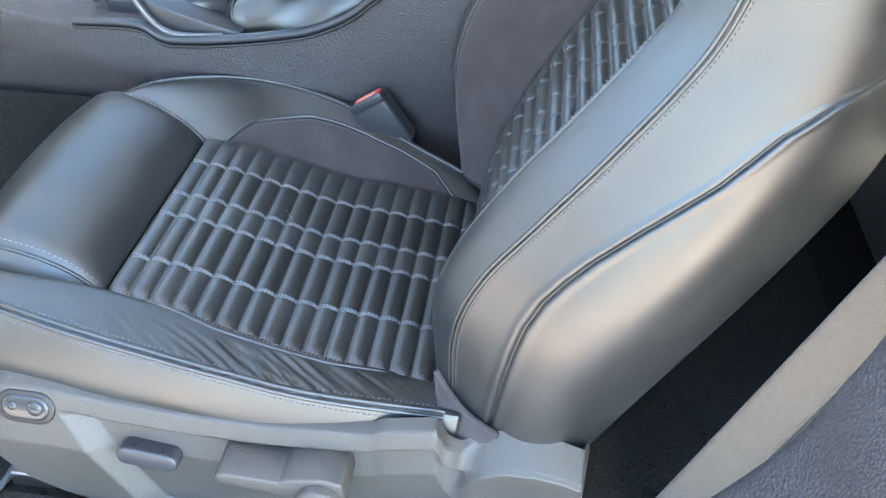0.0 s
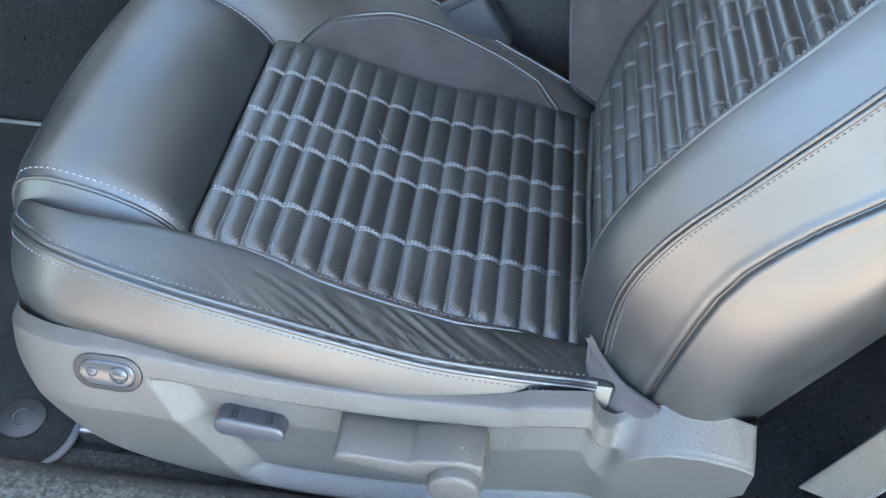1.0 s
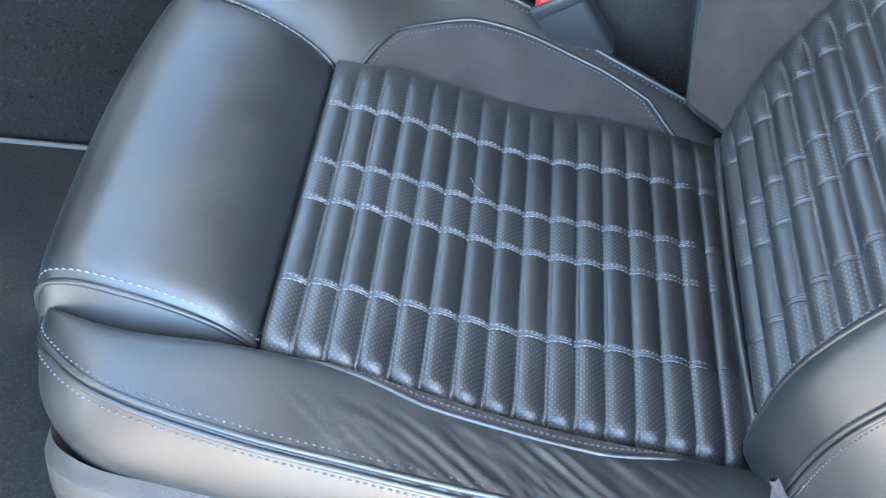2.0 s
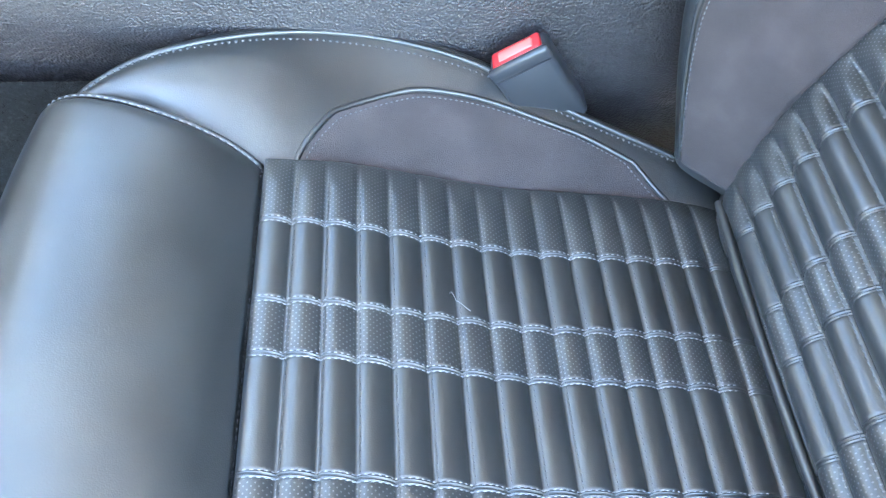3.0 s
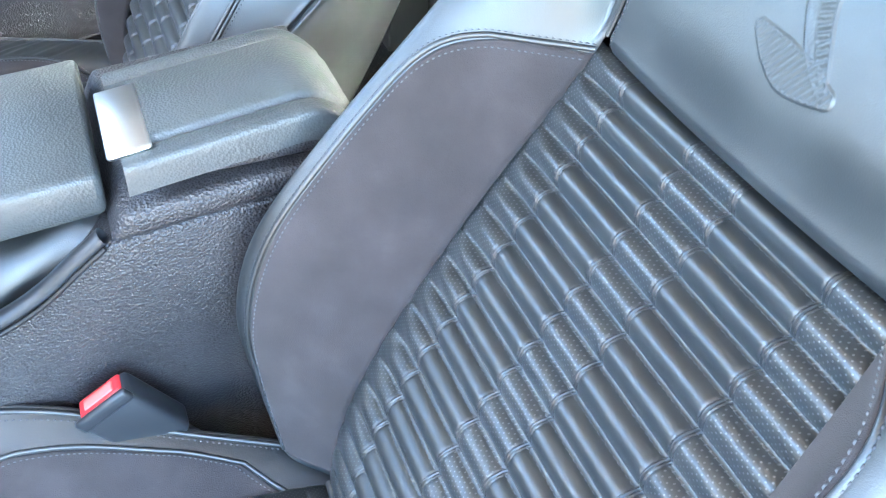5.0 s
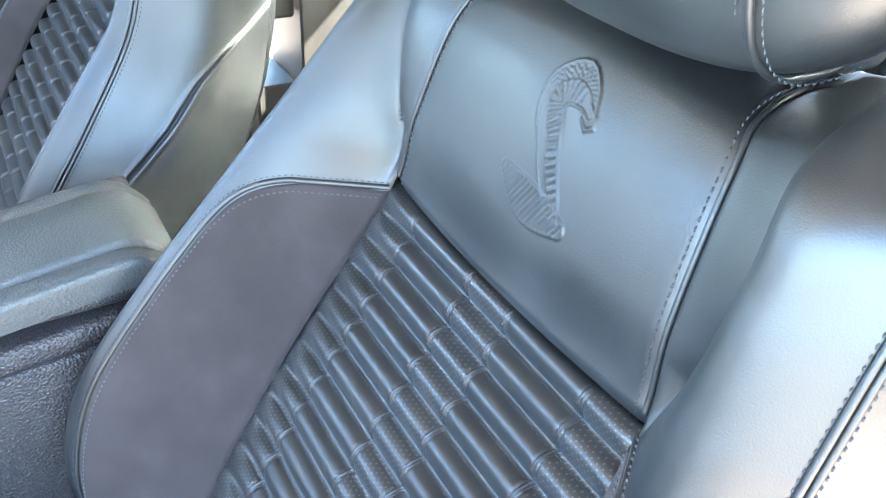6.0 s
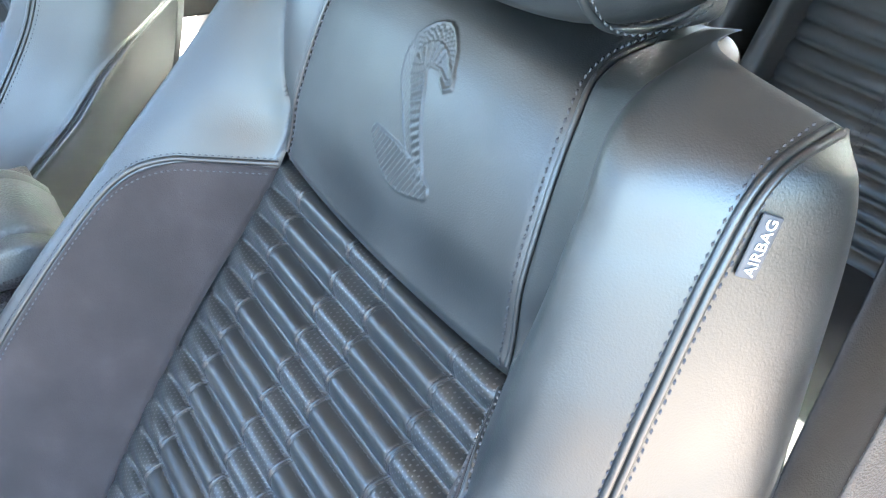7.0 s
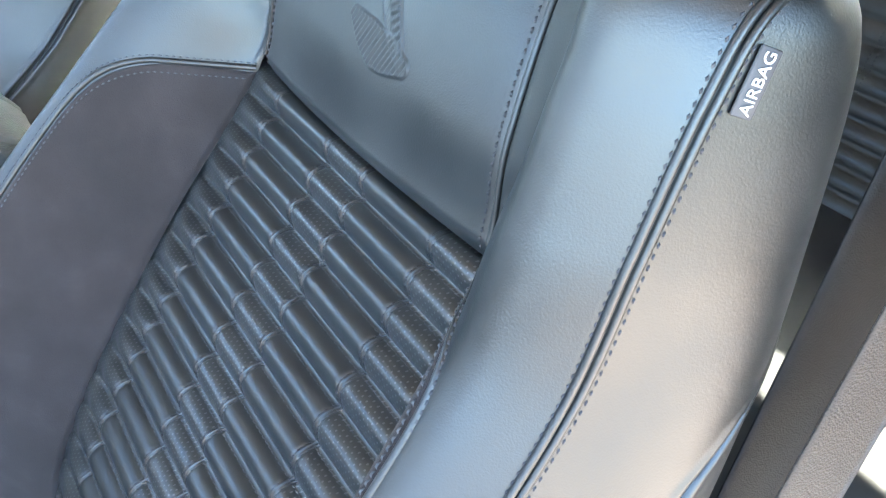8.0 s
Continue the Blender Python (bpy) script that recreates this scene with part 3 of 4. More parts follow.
    stitches("channel_stitching", fine, back_thread, back, step=.0044, length=.0036, thick=.00032)

    ys = np.linspace(-.150, .154, 80)
    tube("welt", np.stack([-.0445 + .004 * (ys / .15) ** 2, ys, np.full(80, .3000)], -1), .0042, leather, back, "leather bead along the foot of the backrest")

    # backrest: upper panel with the pressed motif
    skl, skr = back_skin(-1), back_skin(1, shallow)
    T = 5.07 + 3.93 * np.linspace(0, 1, 330)
    E0, E1 = skl.at(T, np.zeros(330)), skr.at(T, np.zeros(330))
    wv = np.linspace(0, 1, 360)
    P = E0[:, None] * (1 - wv)[None, :, None] + E1[:, None] * wv[None, :, None]
    N = normals(P)
    N *= np.sign(-N[..., :1])
    dist = np.minimum(wv, 1 - wv)[None] * np.linalg.norm(E1 - E0, axis=1)[:, None]
    low = np.concatenate([[0], np.cumsum(np.linalg.norm(np.diff(E0, axis=0), axis=1))])[:, None]
    off = .010 * (1 - (2 * wv - 1) ** 2)[None] - .0035 * np.clip(1 - dist / .010, 0, 1) ** 2 - .007 * np.clip(1 - low / .010, 0, 1) ** 2
    off = off + emblem(P[..., 1], P[..., 2])
    panel = sheet("upper_panel", P + N * off[..., None], leather, seat, "smooth black leather upper panel with a pressed motif")
    sew = []
    for q in (.026, .974):
        j = int(q * 359)
        sew.append(((P + N * (off[..., None] + .0004))[3:, j], N[3:, j]))
    stitches("edge_stitching", sew, dark_thread, panel, step=.0046, length=.0036, thick=.0007, lift=.0002)
    for E, s in ((E0, 1), (E1, -1)):
        tube("welt", E[9:] + (.0004, s * .0010, 0), .0017, leather, panel)

    # backrest: bolsters and sides
    for side, sk in ((-1, skl), (1, skr)):
        sg = side
        T, V = np.meshgrid(np.linspace(0, 9, 190), .5 * np.linspace(0, 1, 90) ** 1.35, indexing="ij")
        bol = wrap_panel("back_bolster", sk, sg, T, V, leather, seat, "black leather backrest bolster", roll=.0012, valley=gusset)
        seam_x = lambda z: np.interp(z, (.30, .332, .379, .413, .438, .467, .490, .514, .547, .594, .637, .661, .674, .70), (.000, .003, .010, .017, .024, .037, .053, .073, .105, .154, .190, .219, .245, .31))
        off_seam = lambda P: np.abs(P[..., 0] - seam_x(P[..., 2])) * .75
        cut = lambda P: (.0012 * np.exp(-((off_seam(P) - .004) / .003) ** 2) - .0042 * np.exp(-(off_seam(P) / .0013) ** 2)) * (P[..., 2] < .70)
        T, V = np.meshgrid(np.linspace(0, 9, 420), .5 + ends(210) * .5, indexing="ij")
        side_panel = wrap_panel("back_side", sk, sg, T, V, leather, bol, "smooth leather backrest side", roll=.0006, groove=cut)
        Vs0 = ends(40)
        ts = ends(110)
        Ts = .06 + 4.94 * ts
        cap = .240 * np.clip(1 - np.clip((Ts - 4.30) / .70, 0, 1) ** 3.5, 0, 1) ** .32 + .002
        TT = Ts[:, None] + .10 * (Vs0[None] * cap[:, None] / .240) * (ts ** 4)[:, None]
        sp = wrap_panel("bolster_insert", sk, sg, TT, Vs0[None] * cap[:, None], suede, bol, "charcoal suede bolster insert", proud=.0022, roll=.0015, soft=.005)
        rimT = (Ts + .10 * cap / .240 * ts ** 4)[3:-2]
        rT = np.concatenate([rimT, np.linspace(rimT[-1], 5.0, 24)[1:]])
        rV = np.concatenate([cap[3:-2], np.linspace(cap[-3], .004, 24)[1:]])
        inner = lambda k: (2.5 + (rT - 2.5) * (1 - .6 * k), np.maximum(rV * (1 - 1.5 * k), 0))
        P, N, _ = sk.basis(*inner(.040), sg)
        stitches("edge_stitching", [(P + N * .0022, N)], back_thread, sp)
        P, N, _ = sk.basis(*inner(-.022), sg)
        tube("welt", P - N * .0002, .0022, leather, bol)
        P, N, _ = sk.basis(*inner(-.050), sg)
        stitches("seam_stitching", [(P, N)], dark_thread, bol)
        Tl = np.linspace(.1, 8.9, 300)
        for d in (-.0021, .0021):
            P, N = seam_line(sk, sg, Tl, np.full(300, .5), d)
            tube("welt", P + N * .0001, .0019, leather, bol)
        stitches("seam_stitching", [seam_line(sk, sg, Tl, np.full(300, .5), d) for d in (-.0048, .0051)],
                 dark_thread, bol, step=.0046, length=.0036, thick=.0007, lift=.0002)
    # backrest: rear shell
    a, b = skl.at(np.linspace(0, 9, 60), np.ones(60)), skr.at(np.linspace(0, 9, 60), np.ones(60))
    wv = np.linspace(0, 1, 30)
    P = a[:, None] * (1 - wv)[None, :, None] + b[:, None] * wv[None, :, None]
    P[..., 0] += .03 * (1 - (2 * wv - 1) ** 4)[None]
    sheet("back_shell", P, leather, seat, "black rear shell of the backrest")
    part("back_top", placed(rounded_box((.050, .226, .036), .015, 5), Matrix.Translation((.262, 0, .825))), leather, seat)

    # carrier under the cushion
    part("seat_base", placed(rounded_box((.50, .36, .11), .02), Matrix.Translation((-.21, .01, .215))), black_plastic, seat, "dark seat carrier")
    for y in (-.20, .20):
        part("seat_rail", placed(rounded_box((.62, .035, .03), .005), Matrix.Translation((-.22, y, .155))), grey_metal, seat, "steel seat rail")
    part("rail_foot", placed(rounded_box((.050, .016, .022), .004, 2), Matrix.Translation((-.492, -.232, .148))), grey_metal, seat, "bare steel rail end")
    return seat


def stadium(half, r, n=10):
    """The (x, z) outline of a lozenge with round ends."""
    a = [radians(-90 + 180 * k / n) for k in range(n + 1)]
    return [(half + r * math.cos(q), r * math.sin(q)) for q in a] + [(-half - r * math.cos(q), -r * math.sin(q)) for q in a]


def build_shield(seat):
    """The grained plastic side shield with its switches."""
    n, m = 260, 110
    x = np.linspace(-.542, .098, n)
    top = np.interp(x, (-.542, -.528, -.51, -.477, -.445, -.408, -.361, -.277, -.205, -.16, -.106, -.096, -.046, -.036, -.022, -.004, .011, .04, .07, .09, .098),
                    (.310, .320, .326, .330, .331, .329, .321, .314, .312, .314, .316, .322, .331, .309, .300, .308, .315, .316, .309, .301, .297))
    bot = glide((-.542, -.53, -.51, -.49, -.47, -.454, -.43, -.38, -.296, -.2, -.1, .0, .05, .098), (.300, .286, .264, .240, .218, .202, .186, .168, .152, .150, .160, .185, .212, .245), x)
    v = np.linspace(0, 1, m)
    X = np.repeat(x[:, None], m, 1)
    Z = top[:, None] + (bot - top)[:, None] * v[None]
    D = top[:, None] - Z
    front = np.clip((X + .542) / .095, 0, 1)
    y = -.196 - .050 * np.sqrt(front * (2 - front))
    y = y - .012 * step(D / .004) - .022 * np.clip(D / .060, 0, 1) ** .8           # rolled top edge and the sloping ledge under it
    wall = -.412 + .55 * np.clip(.318 - Z, 0, .2)                                # sloping front wall of the sunk field
    ramp = np.clip((X - wall) / .020, 0, 1)
    sunk_field = ramp * np.clip((D - .021) / .005, 0, 1) * np.clip((Z - bot[:, None] - .020) / .012, 0, 1) * step((.02 - X) / .07)
    y = y + .016 * sunk_field
    line = np.interp(x, (-.045, -.028, -.017, -.001, .018, .048, .076, .098), (.230, .254, .274, .288, .296, .296, .290, .280))[:, None]
    rear = step((X + .035) / .03)
    slope = np.clip(D / np.maximum(top[:, None] - line, .01), 0, 1)
    y = y * (1 - rear) + rear * (-.240 - .028 * slope - .0045 * step((line - Z) / .004))
    y = y + .045 * step((v - .88) / .12)[None]
    y = y + .05 * step((X - .090) / .008) * step((X - .085) / .013)
    shield = sheet("side_shield", np.stack([X, y, Z], -1), trim_plastic, seat, "grained grey plastic side shield")
    face = lambda px, pz: float(y[np.abs(x - px).argmin(), np.abs(Z[np.abs(x - px).argmin()] - pz).argmin()])
    # round lumbar switch at the front
    m4 = Matrix.Translation((-.4365, face(-.4365, .308) + .001, .308)) @ pose(0, 0, 0, -22, 2, 0)
    part("switch_surround", placed(prism(stadium(.0120, .0168), -.0030, .010, .0012, 2), m4), black_plastic, shield, "dark switch surround")
    sw = part("lumbar_switch", placed(prism(stadium(.0112, .0128), -.0050, .010, .0034, 4), m4), gloss_plastic, shield, "satin oval switch with two dimples")
    for dx, r in ((-.0120, .0045), (.0105, .0078)):
        bm = bmesh.new()
        bmesh.ops.create_uvsphere(bm, u_segments=20, v_segments=12, radius=r)
        part("dimple", placed(bm, m4 @ Matrix.Translation((dx, -.0050, .001)) @ Matrix.Diagonal((1, .35, 1, 1))), gloss_plastic, sw)
    # fore-and-aft button
    m4 = Matrix.Translation((-.3225, face(-.3225, .260), .260)) @ pose(0, 0, 0, -12, 8, 0)
    bt = part("slide_switch", placed(prism(stadium(.0205, .0098, 8), -.018, .010, .0032, 3), m4), switch_plastic, shield, "satin grey slide switch")
    for dx in (-.0175, -.0150, -.0125, .0125, .0150, .0175):
        part("rib", placed(rounded_box((.0010, .011, .0016), .0004, 1), m4 @ Matrix.Translation((dx, -.0090, .0096))), black_plastic, bt)
    # recliner lever
    k = ((-.247, .278), (-.243, .285), (-.232, .287), (-.184, .283), (-.177, .289), (-.142, .294), (-.125, .289), (-.122, .270), (-.127, .254), (-.155, .248), (-.168, .262), (-.228, .271), (-.243, .273))
    lv = part("recliner_lever", prism(k, -.303, -.258, .0028, 2), trim_plastic, shield, "moulded grey recliner lever")
    bm = bmesh.new()
    bmesh.ops.create_cone(bm, cap_ends=True, segments=40, radius1=.0225, radius2=.0215, depth=.05)
    bmesh.ops.bevel(bm, geom=[e for e in bm.edges if e.calc_face_angle(0) > 1.0], offset=.004, segments=3, profile=.5, affect="EDGES")
    part("hub", placed(bm, Matrix.Translation((-.1465, -.289, .266)) @ pose(0, 0, 0, 90, 0, 0)), trim_plastic, lv, "round lever hub")
    # flap of cloth at the joint
    u, w = np.linspace(0, 1, 30), np.linspace(0, 1, 14)
    k = np.linspace(0, 1, 4)
    hi = np.stack([glide(k, q, u) for q in ((-.053, -.040, -.020, .010), (-.206, -.214, -.226, -.242), (.352, .334, .318, .312))], -1)
    lo = np.stack([glide(k, q, u) for q in ((-.052, -.044, -.026, .004), (-.216, -.226, -.240, -.246), (.330, .306, .290, .296))], -1)
    P = hi[:, None] * (1 - w)[None, :, None] + lo[:, None] * w[None, :, None]
    P[..., 1] -= .005 * np.sin(np.pi * w)[None] + .0025 * np.sin(9 * u)[:, None] * w[None]
    tube("cover_border", hi + (0, -.002, 0), .0032, suede, seat)
    sheet("joint_cover", P, suede, seat, "grey cloth cover at the recliner joint")
    sheet("joint_cover", P * (1, -1, 1) + (-.006, -.004, -.016), suede, seat, "grey cloth cover at the recliner joint")
    return shield


def build_headrest(seat):
    n, m = 44, 64
    th, ph = np.linspace(-np.pi / 2, np.pi / 2, n), np.linspace(0, 2 * np.pi, m, endpoint=False)
    sq = lambda c, p: np.sign(c) * np.abs(c) ** p
    cx, cy, cz = .226, -.004, .926
    P = np.stack([cx + .052 * sq(np.cos(th), .62)[:, None] * sq(np.cos(ph), .75)[None] + .10 * (np.sin(th) * .085)[:, None],
                  cy + .142 * sq(np.cos(th), .62)[:, None] * sq(np.sin(ph), .75)[None],
                  cz + .080 * sq(np.sin(th), .75)[:, None] + 0 * ph[None]], -1)
    hr = sheet("headrest", P, leather, seat, "rounded leather headrest with twin stitching", wrap=True)
    for y in (-.100, .086):
        ring = np.stack([cx + .0500 * sq(np.cos(ph), .72), np.full(m, y), cz + .074 * sq(np.sin(ph), .75)], -1)
        ring = np.concatenate([ring, ring[:2]])
        tube("welt", ring, .0022, leather, hr)
        nn = ring - (cx, y, cz)
        stitches("seam_stitching", [(ring + (0, s, 0), nn) for s in (-.007, .007)], back_thread, hr, step=.0046, length=.0039, thick=.00050, lift=.0002)
    for y in (-.075, .075):
        part("post", placed(bmesh_rod(.0065, .10), Matrix.Translation((.272, y, .846))), grey_metal, hr, "steel headrest post")
        part("post_guide", placed(rounded_box((.034, .030, .022), .010, 4), Matrix.Translation((.262, y * 1.16, .857))), trim_plastic, hr, "grey plastic post guide")
    return hr


def bmesh_rod(r, length, segments=16):
    bm = bmesh.new()
    bmesh.ops.create_cone(bm, cap_ends=True, segments=segments, radius1=r, radius2=r, depth=length)
    return bm


seat = build_seat()
build_shield(seat)
build_headrest(seat)
# the passenger's seat mirrors it across the console
passenger = build_seat(shallow=True)
build_shield(passenger)
build_headrest(passenger)
passenger.matrix_basis = Matrix.Translation((-.275, .75, .14)) @ Matrix.Diagonal((1, -1, 1, 1))
passenger["label"] = "black leather passenger seat with channelled inserts beside the console"

# airbag tag on the driver's outboard bolster
skl = back_skin(-1)


def airbag_tag():
    P0, N, _ = skl.basis(np.array([7.0]), np.array([.55]), -1)
    P1, _, _ = skl.basis(np.array([7.45]), np.array([.55]), -1)
    mid, n = (P0[0] + P1[0]) / 2, Vector(skl.basis(np.array([7.3]), np.array([.56]), -1)[1][0])
    t = Vector(P1[0] - P0[0]).normalized()
    n = (n - t * n.dot(t)).normalized()
    side = n.cross(t)
    m = Matrix((t.to_4d(), side.to_4d(), n.to_4d(), (0, 0, 0, 1))).transposed()
    for i in range(3):
        m[3][i] = 0
    m = Matrix.Translation(Vector(mid) + n * .0014) @ m
    tag = part("airbag_tag", placed(rounded_box((.0250, .0090, .0016), .0006, 1), m), label_cloth, seat, "small black sewn tag with white capitals")
    cu = bpy.data.curves.new("letters", "FONT")
    cu.body, cu.size, cu.align_x, cu.align_y, cu.extrude = "AIRBAG", .0064, "CENTER", "CENTER", .0002
    cu.space_character = 1.02
    tmp = new("tmp", cu)
    me = bpy.data.meshes.new_from_object(tmp.evaluated_get(bpy.context.evaluated_depsgraph_get()))
    bpy.data.objects.remove(tmp)
    me.transform(m @ Matrix.Translation((0, 0, .0014)))
    me.materials.append(label_white)
    hang(new("letters", me), tag, "white capital letters")


airbag_tag()


def lint():
    u = np.linspace(0, 1, 16)
    x, y = -.268 + .014 * u - .004 * np.sin(3 * u), .046 - .009 * u + .005 * np.sin(4.2 * u)
    ob = tube("lint_thread", np.stack([x, y, cushion_top(x, y) + .0012], -1), .00028, thread, None)
    tagged(ob, "short curl of pale lint thread on the seat cushion", "lint")


lint()

# ---- car interior round the seats ----
slab("floor", (-1.5, -.47, .08), (.45, 1.30, .132), carpet, "charcoal car carpet on the floor pan")


def floor_mat():
    bm = bmesh.new()
    pts, r = [], .05
    for cx, cy, a0 in ((-.575, .169, 0), (-1.15, .169, 90), (-1.15, -.235, 180), (-.575, -.235, 270)):
        for k in range(7):
            a = radians(a0 + 15 * k)
            pts.append((cx + r * math.cos(a), cy + r * math.sin(a)))
    f = bm.faces.new([bm.verts.new((x, y, .134)) for x, y in pts])
    ext = bmesh.ops.extrude_face_region(bm, geom=[f])
    bmesh.ops.translate(bm, vec=(0, 0, .008), verts=[v for v in ext["geom"] if isinstance(v, bmesh.types.BMVert)])
    mat = part("floor_mat", bm, mat_carpet, None, smooth=False)
    tagged(mat, "black carpet floor mat with grey bound edge", "floor mat")
    ring = [(x, y, .141) for x, y in pts] + [(*pts[0], .141), (*pts[1], .141)]
    tube("binding", ring, .0042, edging, mat, "grey sewn edge binding")
    bm = bmesh.new()
    bmesh.ops.create_cone(bm, cap_ends=True, segments=40, radius1=.024, radius2=.022, depth=.004)
    clip = part("mat_clip", placed(bm, Matrix.Translation((-.582, -.225, .144))), mat_plastic, mat, "round black mat fastener")
    ring = [(-.582 + .008 * math.cos(a), -.225 + .008 * math.sin(a), .1465) for a in np.linspace(.5, 5.4, 24)]
    tube("ridge", ring, .0018, mat_plastic, clip)


floor_mat()


def sill_carpet():
    """Carpet that rolls up from the floor over the door sill."""
    u, w = np.linspace(-1.4, .458, 190), np.linspace(0, 1, 40)
    yk = glide(np.linspace(0, 1, 7), (-.245, -.268, -.285, -.305, -.335, -.40, -.47), w)
    zk = glide(np.linspace(0, 1, 7), (.133, .140, .172, .192, .197, .195, .190), w)
    X, Y = np.meshgrid(u, yk, indexing="ij")
    hump = .012 * np.exp(-((u + .34) / .06) ** 2) + .004 * np.sin(u * 23)
    Z = zk[None] + hump[:, None] * np.clip(w * 2 - .4, 0, 1)[None]
    # Carpet colour lightened here as if lit through the door opening.
    ob = sheet("sill", np.stack([X, Y, Z], -1), lit_carpet, None)
    tagged(ob, "charcoal carpet rolled up over the door sill", "sill", kind="structure")


sill_carpet()


def console():
    con = thing("center_console", (-.2, .33, .13), "black grained plastic centre console between the front seats", "console")
    top = ((-1.10, .55), (-.80, .50), (-.69, .470), (-.60, .454), (-.515, .455), (-.485, .440), (-.46, .436), (-.39, .442), (-.30, .457), (-.255, .472),
           (-.222, .490), (-.195, .512), (-.172, .530), (-.12, .536), (.03, .551))
    body = prism([(-1.10, .13), *top, (.03, .13)], .252, .47, .006, 2)
    for v in body.verts:
        if v.co.y < .3:
            v.co.y += .24 * max(0, .425 - v.co.z)
    part("console_body", body, console_plastic, con, "grained black console side")
    # shoulder under the lid
    part("shoulder", prism(((-.168, .530), (-.155, .556), (0, .572), (.024, .574), (.024, .552), (-.12, .536)), .2495, .472, .006, 2), console_plastic, con)
    # bezel round the brake lever's tray
    bez = [(x, .250, z + .003) for x, z in top[3:13]]
    xs = np.linspace(0, 1, 80)
    kk = np.linspace(0, 1, len(bez))
    line = np.stack([glide(kk, [b[i] for b in bez], xs) for i in range(3)], -1)
    tube("bezel", line + (0, .006, .004), .0055, switch_plastic, con, "dark satin tray bezel", flat=1.6)
    tube("bezel_rim", line + (0, -.001, -.003), .0022, black_plastic, con)
    part("tray", prism(((-.50, .446), (-.47, .441), (-.38, .447), (-.375, .452), (-.46, .475), (-.505, .49)), .268, .40, .004, 2), switch_plastic, con, "satin dark tray panel")
    rim = [(-.52, .265, .50), (-.498, .262, .468), (-.478, .260, .452), (-.45, .260, .447), (-.40, .262, .449)]
    kk = np.linspace(0, 1, 5)
    tube("tray_rim", np.stack([glide(kk, [r[i] for r in rim], np.linspace(0, 1, 40)) for i in range(3)], -1), .005, silver, con, "bright tray rim")
    # deck before the lid
    part("deck", prism(((-.36, .560), (-.164, .578), (-.164, .540), (-.36, .52)), .275, .455, .006, 2), lid_vinyl, con, "smooth black deck panel")
    return con


con = console()


def tunnel_carpet():
    """Carpet that climbs the tunnel below the console's forward part."""
    u, w = np.linspace(-1.4, -.40, 60), np.linspace(0, 1, 14)
    y = glide((0, .3, .7, 1), (.232, .246, .258, .265), w)
    z = .133 + .210 * w
    X, Y = np.meshgrid(u, y, indexing="ij")
    tagged(sheet("trim_carpet", np.stack([X, Y - .004, np.repeat(z[None], 60, 0)], -1), carpet, None), "charcoal carpet climbing the tunnel under the console", "trim", kind="structure")


tunnel_carpet()


def armrest():
    lid = thing("armrest_lid", (-.02, .33, .57), "black grained vinyl armrest lid on the console", "armrest")
    sl = .15
    ys = np.array((.248, .248, .2486, .250, .253, .266, .2675, .2690, .2700, .2710, .2730, .2760, .3560, .3590, .3610, .3620, .3630, .3645, .366, .380, .3835, .3850, .3856, .386, .386))
    zs = np.array((.572, .590, .5935, .5960, .5970, .5970, .5962, .5915, .5905, .5915, .5985, .6005, .6005, .5985, .5915, .5905, .5915, .5962, .597, .597, .5960, .5935, .5900, .580, .572))
    xs = np.linspace(-.147, .028, 60)
    round_off = .034 * np.clip((xs + .025) / .053, 0, 1) ** 2.4
    P = np.stack([np.repeat(xs[:, None], len(ys), 1), np.repeat(ys[None], 60, 0), zs[None] + sl * (xs + .147)[:, None] - round_off[:, None]], -1)
    sheet("pad", P, lid_vinyl, lid, "grained pad with two grooves")
    cap = prism(list(zip((-.147, -.147, .020, .026), (.574, .590, .594, .58))), .252, .382, .002, 1)
    part("core", cap, console_plastic, lid)
    part("latch", placed(rounded_box((.032, .090, .006), .0025, 2), Matrix.Translation((-.1405, .304, .6000)) @ pose(0, 0, 0, 0, -8, 0)), chrome, lid, "bright metal latch plate")
    return lid


armrest()


def parking_brake():
    pb = thing("parking_brake", (-.28, .33, .45), "leather-gaitered parking brake lever lying in the console", "hand brake")
    k = np.linspace(0, 1, 8)
    u = np.linspace(0, 1, 50)
    cx, cz = glide(k, (-.17, -.20, -.235, -.27, -.31, -.345, -.375, -.395), u), glide(k, (.492, .482, .472, .465, .459, .455, .452, .450), u)
    rad = glide(k, (.050, .050, .048, .046, .043, .039, .034, .030), u) + .0012 * np.sin(u * 21)
    a = np.linspace(0, 2 * np.pi, 40, endpoint=False)
    fold = 1 + .05 * np.sin(3 * a[None] + 6 * u[:, None]) + .03 * np.sin(5 * a[None] - 17 * u[:, None])
    P = np.stack([np.repeat(cx[:, None], 40, 1), .322 + rad[:, None] * 1.05 * np.cos(a)[None] * fold, cz[:, None] + rad[:, None] * np.sin(a)[None] * fold], -1)
    sheet("gaiter", P, leather, pb, "soft black leather gaiter", wrap=True)
    part("collar", placed(rounded_box((.026, .056, .056), .020, 4), Matrix.Translation((-.398, .322, .450))), leather, pb)
    part("grip", placed(bmesh_rod(.019, .17, 24), Matrix.Translation((-.49, .322, .462)) @ pose(0, 0, 0, 0, 84, 0)), switch_plastic, pb, "satin lever grip")
    part("button", placed(bmesh_rod(.011, .03, 20), Matrix.Translation((-.585, .322, .472)) @ pose(0, 0, 0, 0, 84, 0)), chrome, pb, "chrome release button")


parking_brake()


